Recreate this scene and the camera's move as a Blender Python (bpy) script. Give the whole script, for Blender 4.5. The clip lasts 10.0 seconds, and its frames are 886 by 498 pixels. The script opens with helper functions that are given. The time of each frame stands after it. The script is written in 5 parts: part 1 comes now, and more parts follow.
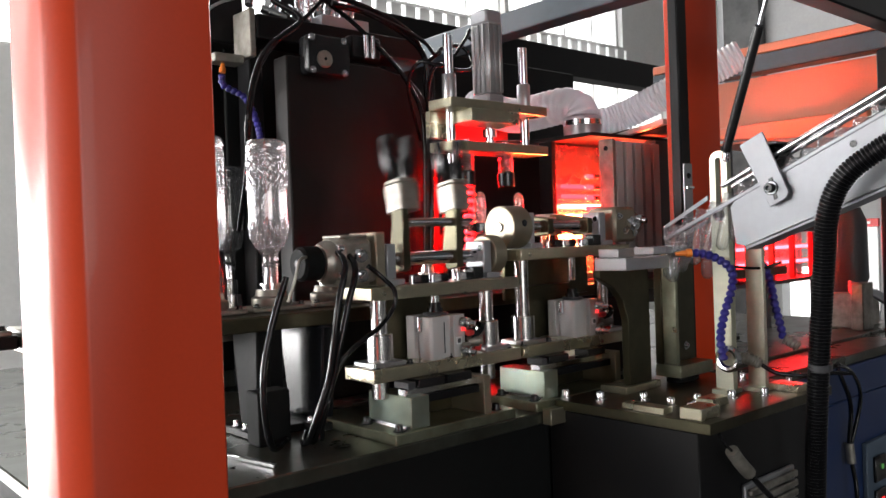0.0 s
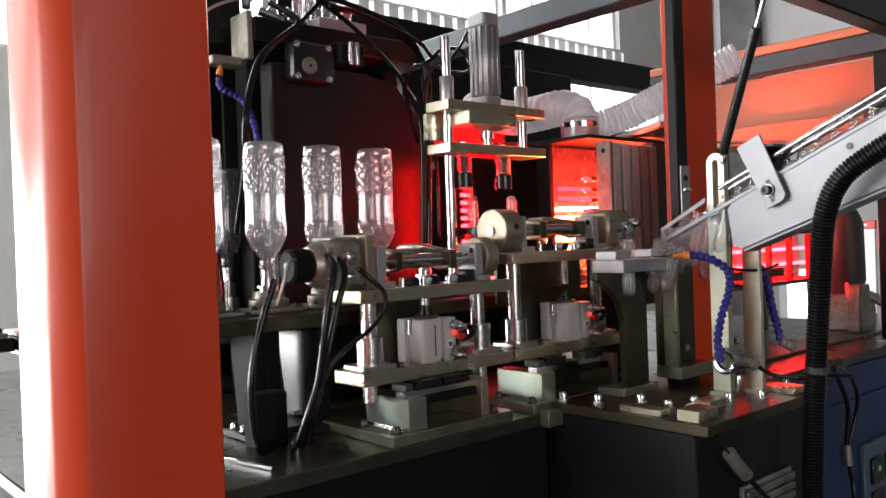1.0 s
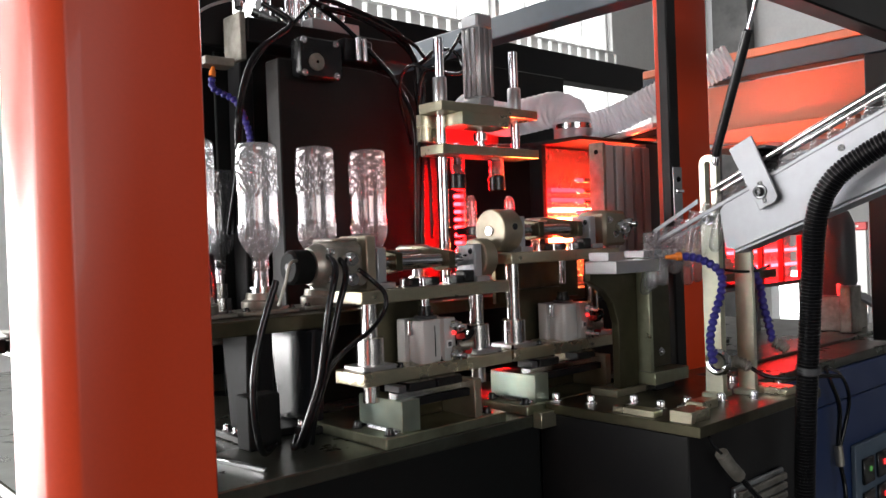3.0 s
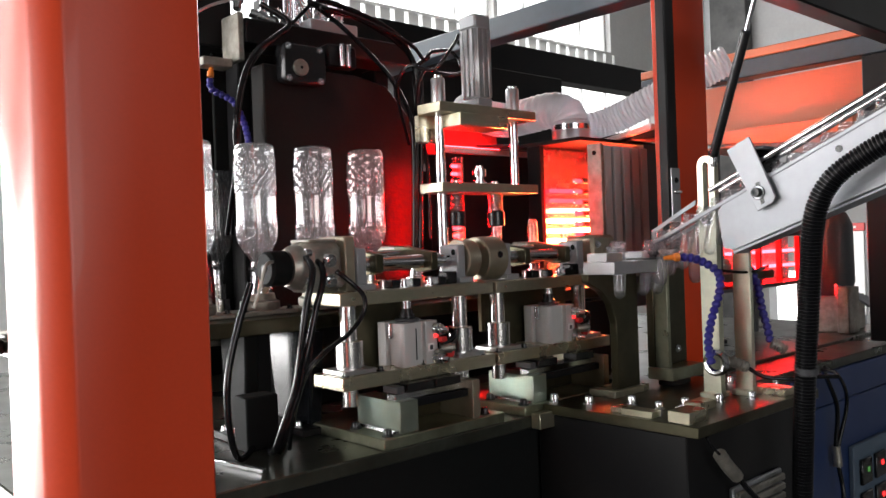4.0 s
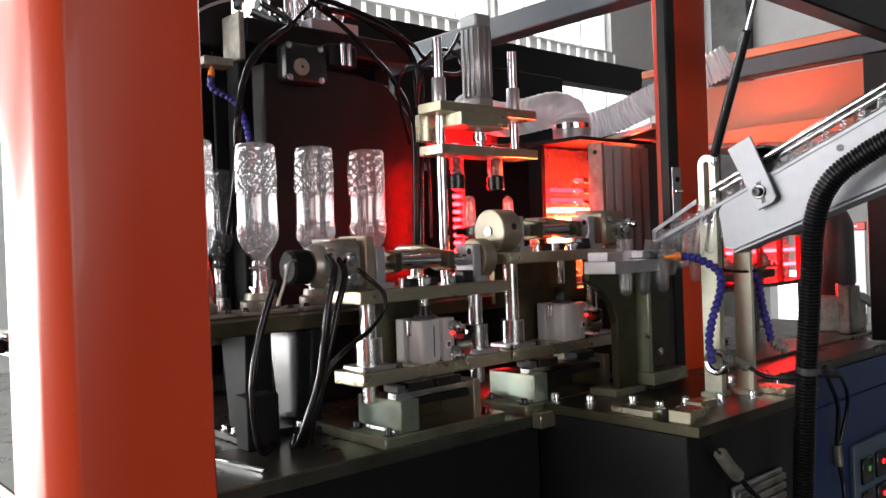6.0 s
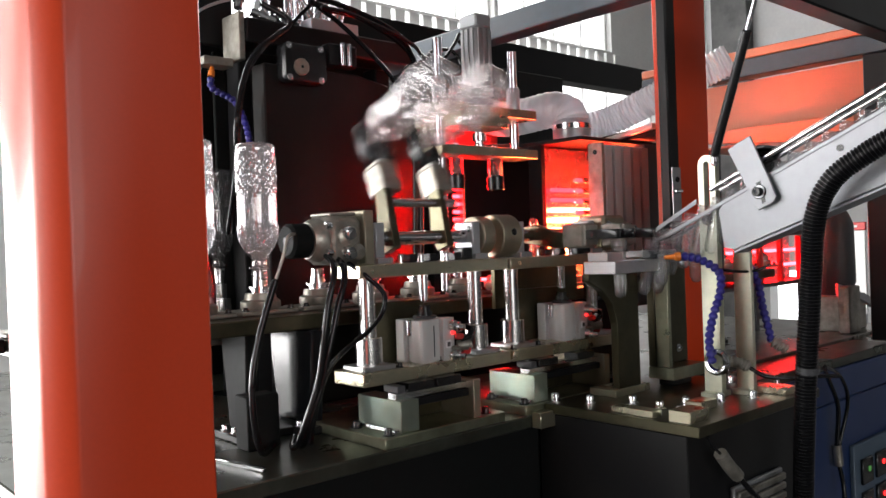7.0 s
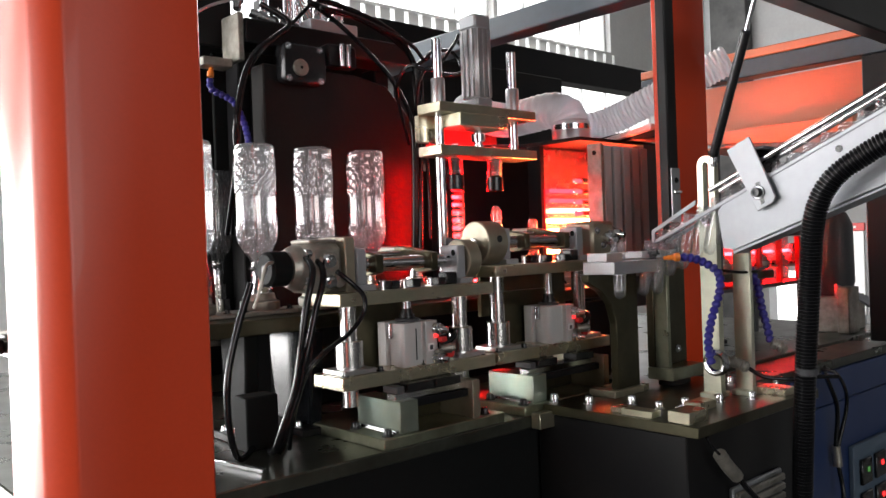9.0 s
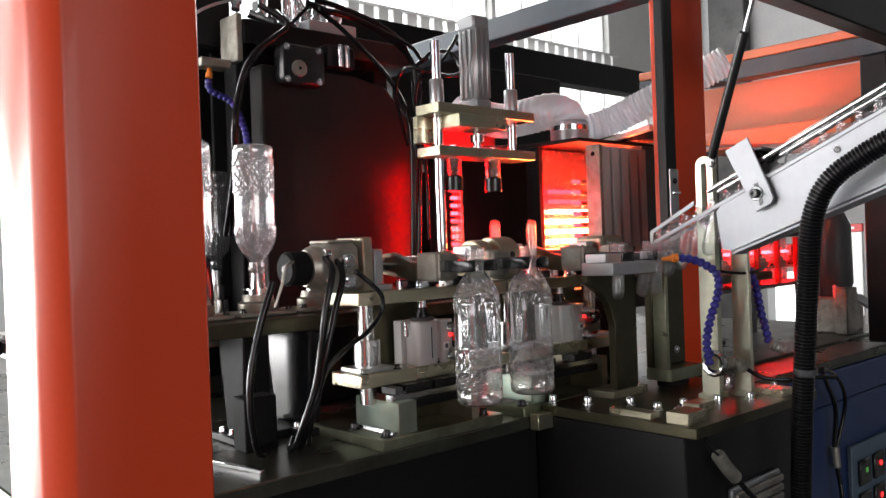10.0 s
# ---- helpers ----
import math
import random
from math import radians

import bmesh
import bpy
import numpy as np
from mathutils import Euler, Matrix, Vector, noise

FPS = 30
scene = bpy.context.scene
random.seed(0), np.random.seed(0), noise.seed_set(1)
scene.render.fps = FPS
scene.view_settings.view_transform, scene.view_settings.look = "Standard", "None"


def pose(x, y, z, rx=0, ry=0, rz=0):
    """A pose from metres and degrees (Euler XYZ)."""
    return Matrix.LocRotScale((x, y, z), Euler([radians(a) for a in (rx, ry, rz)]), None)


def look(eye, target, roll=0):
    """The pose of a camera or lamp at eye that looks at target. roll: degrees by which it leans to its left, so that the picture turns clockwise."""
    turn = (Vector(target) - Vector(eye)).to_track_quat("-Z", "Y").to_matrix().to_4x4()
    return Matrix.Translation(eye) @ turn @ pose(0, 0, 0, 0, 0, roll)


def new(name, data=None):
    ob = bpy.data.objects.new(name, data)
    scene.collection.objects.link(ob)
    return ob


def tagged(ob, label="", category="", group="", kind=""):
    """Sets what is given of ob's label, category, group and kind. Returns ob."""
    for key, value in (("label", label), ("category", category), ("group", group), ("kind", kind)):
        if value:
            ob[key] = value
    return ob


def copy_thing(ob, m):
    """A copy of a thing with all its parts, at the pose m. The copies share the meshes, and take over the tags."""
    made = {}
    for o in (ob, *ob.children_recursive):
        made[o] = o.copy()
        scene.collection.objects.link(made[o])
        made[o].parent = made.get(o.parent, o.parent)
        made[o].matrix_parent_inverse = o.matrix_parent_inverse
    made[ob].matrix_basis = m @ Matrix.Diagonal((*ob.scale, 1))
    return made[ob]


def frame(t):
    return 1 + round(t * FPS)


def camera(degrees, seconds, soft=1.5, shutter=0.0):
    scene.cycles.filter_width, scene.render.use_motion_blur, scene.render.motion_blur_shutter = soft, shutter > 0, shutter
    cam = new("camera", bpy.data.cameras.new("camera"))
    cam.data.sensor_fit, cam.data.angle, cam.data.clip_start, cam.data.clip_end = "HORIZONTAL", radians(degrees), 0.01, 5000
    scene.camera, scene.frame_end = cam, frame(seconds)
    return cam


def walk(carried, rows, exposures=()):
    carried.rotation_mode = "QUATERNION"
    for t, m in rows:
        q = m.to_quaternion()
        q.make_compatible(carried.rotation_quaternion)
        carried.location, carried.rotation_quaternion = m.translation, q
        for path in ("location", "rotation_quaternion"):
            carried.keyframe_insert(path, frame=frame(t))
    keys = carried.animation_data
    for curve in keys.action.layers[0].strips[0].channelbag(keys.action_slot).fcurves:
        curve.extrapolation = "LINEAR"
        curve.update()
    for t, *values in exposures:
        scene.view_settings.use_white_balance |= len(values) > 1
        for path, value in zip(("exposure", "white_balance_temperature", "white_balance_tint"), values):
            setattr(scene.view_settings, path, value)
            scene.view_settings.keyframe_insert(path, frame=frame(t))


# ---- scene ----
# World: x along the machine's row, y away from the operator's side, z up. Camera at the origin of x and y.
EYE = Vector((0.0, 0.0, 1.185))
HEADING, DIP, LEAN = 48.3, 0.28, -2.06
LENS = 57.1


def gaze(t, right, down):
    """The hand-held camera only turns: the small drift of the view, in thousandths of the lens's length."""
    yaw, dip = radians(HEADING) + right / 1000, radians(DIP) + down / 1000
    way = Vector((math.cos(yaw) * math.cos(dip), math.sin(yaw) * math.cos(dip), -math.sin(dip)))
    return (t, look(EYE, EYE + way, LEAN))


cam = camera(LENS, 10.0, soft=1.5, shutter=0.35)
walk(cam, [gaze(*r) for r in (
    (0.0, 13.9, 4.7), (0.5, 11.8, 3.3), (1.0, 10.7, 2.1), (1.5, 8.5, 2.0), (2.0, 4.5, 1.2), (2.5, 3.4, 1.2),
    (4.0, 0.0, 0.0), (4.5, 0.4, 0.1), (5.0, 0.7, 0.8), (5.5, 1.0, 0.8), (7.0, 1.0, 0.8), (7.5, 1.0, 0.4),
    (8.0, 0.8, 0.7), (8.5, 0.4, 0.6), (9.0, 0.0, 0.0), (9.5, -1.0, -0.2), (10.0, -1.8, -1.0))])

# ---- light: an overcast day outside the hall's windows, and an added fill ----
world = bpy.data.worlds.new("sky")
scene.world = world
world.use_nodes = True
_bg = world.node_tree.nodes["Background"]
_sky = world.node_tree.nodes.new("ShaderNodeTexSky")
_sky.sky_type, _sky.sun_disc = "NISHITA", False
_sky.sun_elevation, _sky.sun_rotation = radians(38), radians(250)
world.node_tree.links.new(_sky.outputs[0], _bg.inputs[0])
_bg.inputs[1].default_value = 0.12
scene.view_settings.exposure = 0.0


def window_light(name, m, w, h, power, colour=(1.0, 0.98, 0.97)):
    """An area lamp in an opening: the sky's light, or the south fill."""
    lamp = bpy.data.lights.new(name, "AREA")
    lamp.shape, lamp.size, lamp.size_y, lamp.energy, lamp.color = "RECTANGLE", w, h, power, colour
    ob = new(name, lamp)
    ob.matrix_world = m
    return ob


window_light("west_window_light", look((-4.95, 2.9, 1.75), (0.4, 2.0, 1.3)), 4.2, 2.5, 360)
# Added fill from the unseen south side, for the orange post's front face.
window_light("south_fill_light", look((-1.2, -4.97, 1.9), (0.2, 1.0, 1.2)), 2.8, 2.2, 85)
window_light("gate_light", look((-2.3, 5.95, 1.06), (-1.9, 1.0, 1.0)), 4.3, 2.1, 520)
window_light("north_window_light", look((3.2, 5.95, 4.2), (2.6, 1.0, 1.3)), 9.6, 1.8, 340)

# ---- materials ----
def material(name, base, rough=0.5, metal=0.0, vary=0.12, grain=60.0, bump=0.0, stain=None, stain_scale=6.0, brushed=None, coat=0.0, glow=None, spec=0.5):
    """A surface with colour variation at two scales, uneven gloss and fine relief."""
    m = bpy.data.materials.new(name)
    m.use_nodes = True
    nt = m.node_tree
    n, l = nt.nodes, nt.links
    b = n["Principled BSDF"]
    tc = n.new("ShaderNodeTexCoord")
    mp = n.new("ShaderNodeMapping")
    l.new(tc.outputs["Object"], mp.inputs[0])
    if brushed:
        mp.inputs["Scale"].default_value = brushed
    fine = n.new("ShaderNodeTexNoise")
    fine.inputs["Scale"].default_value, fine.inputs["Detail"].default_value = grain, 4
    l.new(mp.outputs[0], fine.inputs["Vector"])
    wide = n.new("ShaderNodeTexNoise")
    wide.inputs["Scale"].default_value, wide.inputs["Detail"].default_value = stain_scale, 6
    l.new(tc.outputs["Object"], wide.inputs["Vector"])
    c1 = n.new("ShaderNodeMix")
    c1.data_type = "RGBA"
    c1.inputs[6].default_value = (*[max(0.0, v * (1 - vary)) for v in base], 1)
    c1.inputs[7].default_value = (*[min(1.0, v * (1 + vary)) for v in base], 1)
    l.new(fine.outputs[0], c1.inputs[0])
    c2 = n.new("ShaderNodeMix")
    c2.data_type = "RGBA"
    ramp = n.new("ShaderNodeMapRange")
    ramp.inputs[1].default_value, ramp.inputs[2].default_value = 0.45, 0.7
    ramp.inputs[4].default_value = 0.75 if stain else 0.35
    l.new(wide.outputs[0], ramp.inputs[0])
    l.new(ramp.outputs[0], c2.inputs[0])
    l.new(c1.outputs[2], c2.inputs[6])
    c2.inputs[7].default_value = (*(stain or [v * (1 - vary) for v in base]), 1)
    l.new(c2.outputs[2], b.inputs["Base Color"])
    rr = n.new("ShaderNodeMapRange")
    rr.inputs[3].default_value, rr.inputs[4].default_value = max(0.02, rough * 0.75), min(1.0, rough * 1.3)
    l.new(wide.outputs[0], rr.inputs[0])
    l.new(rr.outputs[0], b.inputs["Roughness"])
    b.inputs["Metallic"].default_value = metal
    b.inputs["Coat Weight"].default_value = coat
    b.inputs["Specular IOR Level"].default_value = spec
    if bump:
        bp = n.new("ShaderNodeBump")
        bp.inputs["Strength"].default_value, bp.inputs["Distance"].default_value = bump, 0.0006
        l.new(fine.outputs[0], bp.inputs["Height"])
        l.new(bp.outputs[0], b.inputs["Normal"])
    if glow:
        b.inputs["Emission Color"].default_value, b.inputs["Emission Strength"].default_value = (*glow[:3], 1), glow[3]
    return m


def clear(name, tint=(0.97, 0.98, 1.0), gloss=1.0, milk=0.05, rough=0.06, bend=0.0, ripple=0.12):
    """Thin clear plastic or glass: a film that lets light through and shines at grazing angles."""
    m = bpy.data.materials.new(name)
    m.use_nodes = True
    n, l = m.node_tree.nodes, m.node_tree.links
    n.remove(n["Principled BSDF"])
    tr, gl, df = n.new("ShaderNodeBsdfTransparent"), n.new("ShaderNodeBsdfGlossy"), n.new("ShaderNodeBsdfTranslucent")
    tr.inputs[0].default_value = (*tint, 1)
    gl.inputs["Roughness"].default_value = rough
    df.inputs[0].default_value = (0.9, 0.9, 0.92, 1)
    fr = n.new("ShaderNodeLayerWeight")
    fr.inputs["Blend"].default_value = 0.5
    edge = n.new("ShaderNodeMath")
    edge.operation = "POWER"
    edge.inputs[1].default_value = 2.2
    boost = n.new("ShaderNodeMath")
    boost.operation, boost.use_clamp = "MULTIPLY_ADD", True
    boost.inputs[1].default_value, boost.inputs[2].default_value = gloss, 0.17
    nz = n.new("ShaderNodeTexNoise")
    nz.inputs["Scale"].default_value = 120
    bp = n.new("ShaderNodeBump")
    bp.inputs["Strength"].default_value, bp.inputs["Distance"].default_value = ripple, 0.0008
    l.new(nz.outputs[0], bp.inputs["Height"])
    l.new(bp.outputs[0], gl.inputs["Normal"])
    l.new(bp.outputs[0], fr.inputs["Normal"])
    l.new(fr.outputs["Facing"], edge.inputs[0])
    l.new(edge.outputs[0], boost.inputs[0])
    a, c = n.new("ShaderNodeMixShader"), n.new("ShaderNodeMixShader")
    a.inputs[0].default_value = milk
    if bend:
        # the wall's uneven thickness bends what is seen through it
        rf, mx = n.new("ShaderNodeBsdfRefraction"), n.new("ShaderNodeMixShader")
        rf.inputs["IOR"].default_value, rf.inputs["Roughness"].default_value = 1.12, 0.02
        rf.inputs[0].default_value = (*tint, 1)
        mx.inputs[0].default_value = bend
        l.new(tr.outputs[0], mx.inputs[1])
        l.new(rf.outputs[0], mx.inputs[2])
        l.new(mx.outputs[0], a.inputs[1])
    else:
        l.new(tr.outputs[0], a.inputs[1])
    l.new(df.outputs[0], a.inputs[2])
    l.new(boost.outputs[0], c.inputs[0])
    l.new(a.outputs[0], c.inputs[1])
    l.new(gl.outputs[0], c.inputs[2])
    l.new(c.outputs[0], n["Material Output"].inputs[0])
    return m


def glowing(name, colour, strength, colour2=None, scale=40.0):
    m = bpy.data.materials.new(name)
    m.use_nodes = True
    n, l = m.node_tree.nodes, m.node_tree.links
    n.remove(n["Principled BSDF"])
    e = n.new("ShaderNodeEmission")
    e.inputs[0].default_value, e.inputs[1].default_value = (*colour, 1), strength
    if colour2:
        nz, mx = n.new("ShaderNodeTexNoise"), n.new("ShaderNodeMix")
        nz.inputs["Scale"].default_value = scale
        mx.data_type = "RGBA"
        mx.inputs[6].default_value, mx.inputs[7].default_value = (*colour, 1), (*colour2, 1)
        l.new(nz.outputs[0], mx.inputs[0])
        l.new(mx.outputs[2], e.inputs[0])
    l.new(e.outputs[0], n["Material Output"].inputs[0])
    return m


ORANGE = material("orange_paint", (0.64, 0.050, 0.008), 0.40, 0, 0.06, 300, 0.08, coat=0.1)
# Paler salmon orange: the oven's red light on the far parts is coloured in.
ORANGE_FAR = material("red_lit_orange_paint", (0.60, 0.17, 0.08), 0.4, 0, 0.08, 200, 0.1)
BLACK = material("black_paint", (0.007, 0.007, 0.008), 0.35, 0, 0.3, 200, 0.15, stain=(0.013, 0.012, 0.011), spec=0.22)
BED_BLACK = material("matt_black_paint", (0.006, 0.007, 0.007), 0.7, 0, 0.3, 90, 0.2, stain=(0.009, 0.009, 0.009), spec=0.13)
HOSE_BLACK = material("black_hose_plastic", (0.005, 0.005, 0.006), 0.3, 0, 0.3, 200, 0.1, spec=0.25)
PANEL_BLUE = material("blue_grey_panel_paint", (0.085, 0.12, 0.165), 0.5, 0, 0.1, 150, 0.2)
BLACK_STEEL = material("blackened_steel_plate", (0.010, 0.009, 0.009), 0.33, 0.0, 0.3, 120, 0.1, stain=(0.016, 0.013, 0.012), spec=0.18)
TABLE_MAT = material("oily_dark_steel", (0.07, 0.075, 0.06), 0.28, 0.6, 0.3, 90, 0.2, stain=(0.03, 0.028, 0.02), stain_scale=9)
NAVY = material("navy_blue_enamel", (0.014, 0.032, 0.105), 0.4, 0, 0.1, 300, 0.2)
BLUE_GREY = material("blue_grey_paint", (0.030, 0.046, 0.062), 0.45, 0, 0.2, 60, 0.2, stain=(0.05, 0.065, 0.08))
ZINC = material("yellow_zinc_steel", (0.62, 0.57, 0.42), 0.28, 0.92, 0.18, 70, 0.1, stain=(0.50, 0.50, 0.36), stain_scale=14, brushed=(1, 1, 3))
ZINC_PALE = material("pale_zinc_steel", (0.62, 0.62, 0.50), 0.34, 0.75, 0.15, 70, 0.15, stain=(0.46, 0.48, 0.36), stain_scale=14)
ZINC_GREEN = material("greenish_zinc_steel", (0.40, 0.42, 0.30), 0.30, 0.9, 0.25, 60, 0.15, stain=(0.20, 0.20, 0.13), stain_scale=14)
# Zinc again, darkened: the dark surroundings it mirrors are put into the colour.
ZINC_SHADED = material("shaded_zinc_steel", (0.095, 0.086, 0.054), 0.32, 0.9, 0.25, 60, 0.15, stain=(0.07, 0.066, 0.046), stain_scale=16)
ZINC_IRIS = material("iridescent_zinc_steel", (0.44, 0.49, 0.40), 0.30, 0.9, 0.3, 25, 0.1, stain=(0.42, 0.55, 0.50), stain_scale=18)
ALU = material("milled_aluminium", (0.60, 0.60, 0.61), 0.32, 0.95, 0.08, 120, 0.15, brushed=(1, 8, 1))
ALU_SATIN = material("satin_aluminium", (0.46, 0.47, 0.49), 0.42, 0.75, 0.06, 160, 0.15)
SHEET = material("brushed_sheet_steel", (0.38, 0.39, 0.41), 0.55, 0.7, 0.06, 90, 0.1, brushed=(6, 1, 1))
CHROME = material("polished_steel", (0.75, 0.75, 0.77), 0.14, 1.0, 0.05, 80)
BRASSY = material("bronze_coloured_steel", (0.38, 0.34, 0.26), 0.40, 0.8, 0.15, 60, 0.1)
CAST = material("cast_grey_metal", (0.34, 0.32, 0.28), 0.42, 0.7, 0.3, 90, 0.6, stain=(0.16, 0.15, 0.13), stain_scale=30)
TURNED = material("turned_steel", (0.62, 0.61, 0.60), 0.2, 1.0, 0.06, 200, 0.1, brushed=(1, 1, 12))
GLOSS_BLACK = material("glossy_black_enamel", (0.008, 0.009, 0.011), 0.22, 0, 0.3, 12, 0.3, spec=0.3)
RUBBER = material("black_rubber", (0.007, 0.007, 0.008), 0.14, 0, 0.3, 200, 0.1, spec=0.3)
PLASTIC_K = material("black_plastic", (0.010, 0.010, 0.011), 0.24, 0, 0.2, 200)
BLUE_TUBE = material("blue_plastic_links", (0.025, 0.02, 0.20), 0.3, 0, 0.15, 80)
ORANGE_TIP = material("orange_plastic", (0.75, 0.20, 0.02), 0.4)
WHITE_P = material("white_paint", (0.78, 0.78, 0.78), 0.45, 0, 0.05, 90)
RED_P = material("red_paint", (0.55, 0.03, 0.03), 0.45, 0, 0.08, 90)
# One wall grey: brightened for the shadowed hall wall, dimmer for the end wall.
DIM_WALL = material("dimmed_end_wall", (0.36, 0.36, 0.36), 0.75, 0, 0.10, 30, 0.2)
GREY_WALL = material("brightened_hall_wall", (0.8, 0.8, 0.79), 0.7, 0, 0.08, 30, 0.2)
CONCRETE = material("concrete_floor", (0.12, 0.12, 0.115), 0.22, 0, 0.15, 40, 0.3, stain=(0.08, 0.08, 0.075))
ANODISED = material("pale_anodised_aluminium", (0.55, 0.54, 0.53), 0.5, 0.2, 0.08, 120, 0.15, brushed=(1, 1, 0.1))
# Unseen walls and ceiling get this dark colour so that little light bounces back.
DARK_WALL = material("low_bounce_dark_wall", (0.10, 0.10, 0.10), 0.75, 0, 0.15, 30, 0.2, stain=(0.06, 0.06, 0.06))
DARK_GREY = material("dark_grey_enamel", (0.06, 0.06, 0.065), 0.45, 0, 0.15, 120, 0.2)
PET = clear("clear_bottle_plastic", (0.95, 0.955, 0.97), 1.25, 0.10, 0.02, 0.12, 0.04)
PREFORM = clear("clear_preform_plastic", (0.92, 0.93, 0.95), 1.0, 0.14, 0.06)
HOSE_CLEAR = clear("translucent_grey_hose", (0.88, 0.86, 0.93), 0.4, 0.75, 0.3)
PANE = clear("window_glass", (0.97, 0.98, 0.98), 0.6, 0.0, 0.02)
IR_HOT = glowing("glowing_filament", (1.0, 0.05, 0.03), 110.0)
IR_REAR = glowing("red_lamp_ends", (1.0, 0.002, 0.003), 230.0)
IR_DIM = glowing("dull_red_tube", (1.0, 0.005, 0.008), 34.0)
IR_RED = glowing("glowing_red_tube", (1.0, 0.008, 0.011), 85.0)
IR_CORE = glowing("white_hot_filament", (1.0, 0.19, 0.05), 190.0)
LED_RED = glowing("red_indicator", (1.0, 0.03, 0.03), 2.5)
LED_GREEN = glowing("green_indicator", (0.25, 0.8, 0.2), 0.3)
OVERCAST = glowing("bright_overcast_sky", (1.0, 1.0, 1.0), 5.0)

# ---- builders ----
def thing(name, loc, label, category, group="", kind=""):
    """A top-level thing: an Empty at its base."""
    ob = new(name)
    ob.location = loc
    ob.empty_display_size = 0.02
    return tagged(ob, label, category, group, kind)


def base_of(ob):
    p = Vector(ob.location)
    while ob.parent:
        ob = ob.parent
        p += Vector(ob.location)
    return p


def part(name, bm, mat, parent, label="", smooth=40):
    """One mesh object from a bmesh made in the place's own coordinates, under a thing or a part."""
    me = bpy.data.meshes.new(name)
    bm.normal_update()
    if parent is not None:
        bmesh.ops.translate(bm, verts=bm.verts, vec=-base_of(parent))
    if smooth:
        for f in bm.faces:
            f.smooth = True
        for e in bm.edges:
            if len(e.link_faces) == 2 and e.calc_face_angle(3.2) > radians(smooth):
                e.smooth = False
    bm.to_mesh(me)
    bm.free()
    me.materials.append(mat)
    ob = new(name, me)
    ob.parent = parent
    if label:
        ob["label"] = label
    return ob


def solo(name, bm, mat, label, category, kind="", smooth=40, group=""):
    return tagged(part(name, bm, mat, None, "", smooth), label, category, group, kind)


def box(x0, x1, y0, y1, z0, z1, r=0.0015, into=None):
    bm = bmesh.new()
    m = Matrix.LocRotScale(((x0 + x1) / 2, (y0 + y1) / 2, (z0 + z1) / 2), None, (abs(x1 - x0), abs(y1 - y0), abs(z1 - z0)))
    bmesh.ops.create_cube(bm, size=1, matrix=m)
    if r:
        bmesh.ops.bevel(bm, geom=bm.edges[:], offset=r, segments=1, affect="EDGES")
    return merge(into, bm)


def merge(into, bm):
    if into is None:
        return bm
    me = bpy.data.meshes.new("tmp")
    bm.to_mesh(me)
    bm.free()
    into.from_mesh(me)
    bpy.data.meshes.remove(me)
    return into


def axis_frame(a, b):
    d = Vector(b) - Vector(a)
    return Matrix.Translation(a) @ d.to_track_quat("Z", "Y").to_matrix().to_4x4(), d.length


def lathe(a, b, profile, n=20, into=None):
    """A turned body along the line from a to b; profile: (share of the length, radius)."""
    m, size = axis_frame(a, b)
    bm = bmesh.new()
    rings = [[bm.verts.new(m @ Vector((r * math.cos(2 * math.pi * k / n), r * math.sin(2 * math.pi * k / n), s * size))) for k in range(n)] for s, r in profile]
    for p, q in zip(rings, rings[1:]):
        for k in range(n):
            bm.faces.new((p[k], p[(k + 1) % n], q[(k + 1) % n], q[k]))
    bm.faces.new(rings[0][::-1])
    bm.faces.new(rings[-1])
    return merge(into, bm)


def rod(a, b, r, n=16, into=None, edge=0.0012):
    size = (Vector(b) - Vector(a)).length
    e = min(edge, r * 0.4, size * 0.3)
    return lathe(a, b, ((0, r - e), (e / size, r), (1 - e / size, r), (1, r - e)), n, into)


def smooth_line(points, steps=8):
    """A rounded line through the points."""
    p = [Vector(q) for q in points]
    p = [p[0] * 2 - p[1], *p, p[-1] * 2 - p[-2]]
    out = []
    for a, b, c, d in zip(p, p[1:], p[2:], p[3:]):
        for k in range(steps):
            t = k / steps
            out.append(0.5 * ((2 * b) + (c - a) * t + (2 * a - 5 * b + 4 * c - d) * t * t + (3 * b - a - 3 * c + d) * t ** 3))
    out.append(p[-2])
    return out


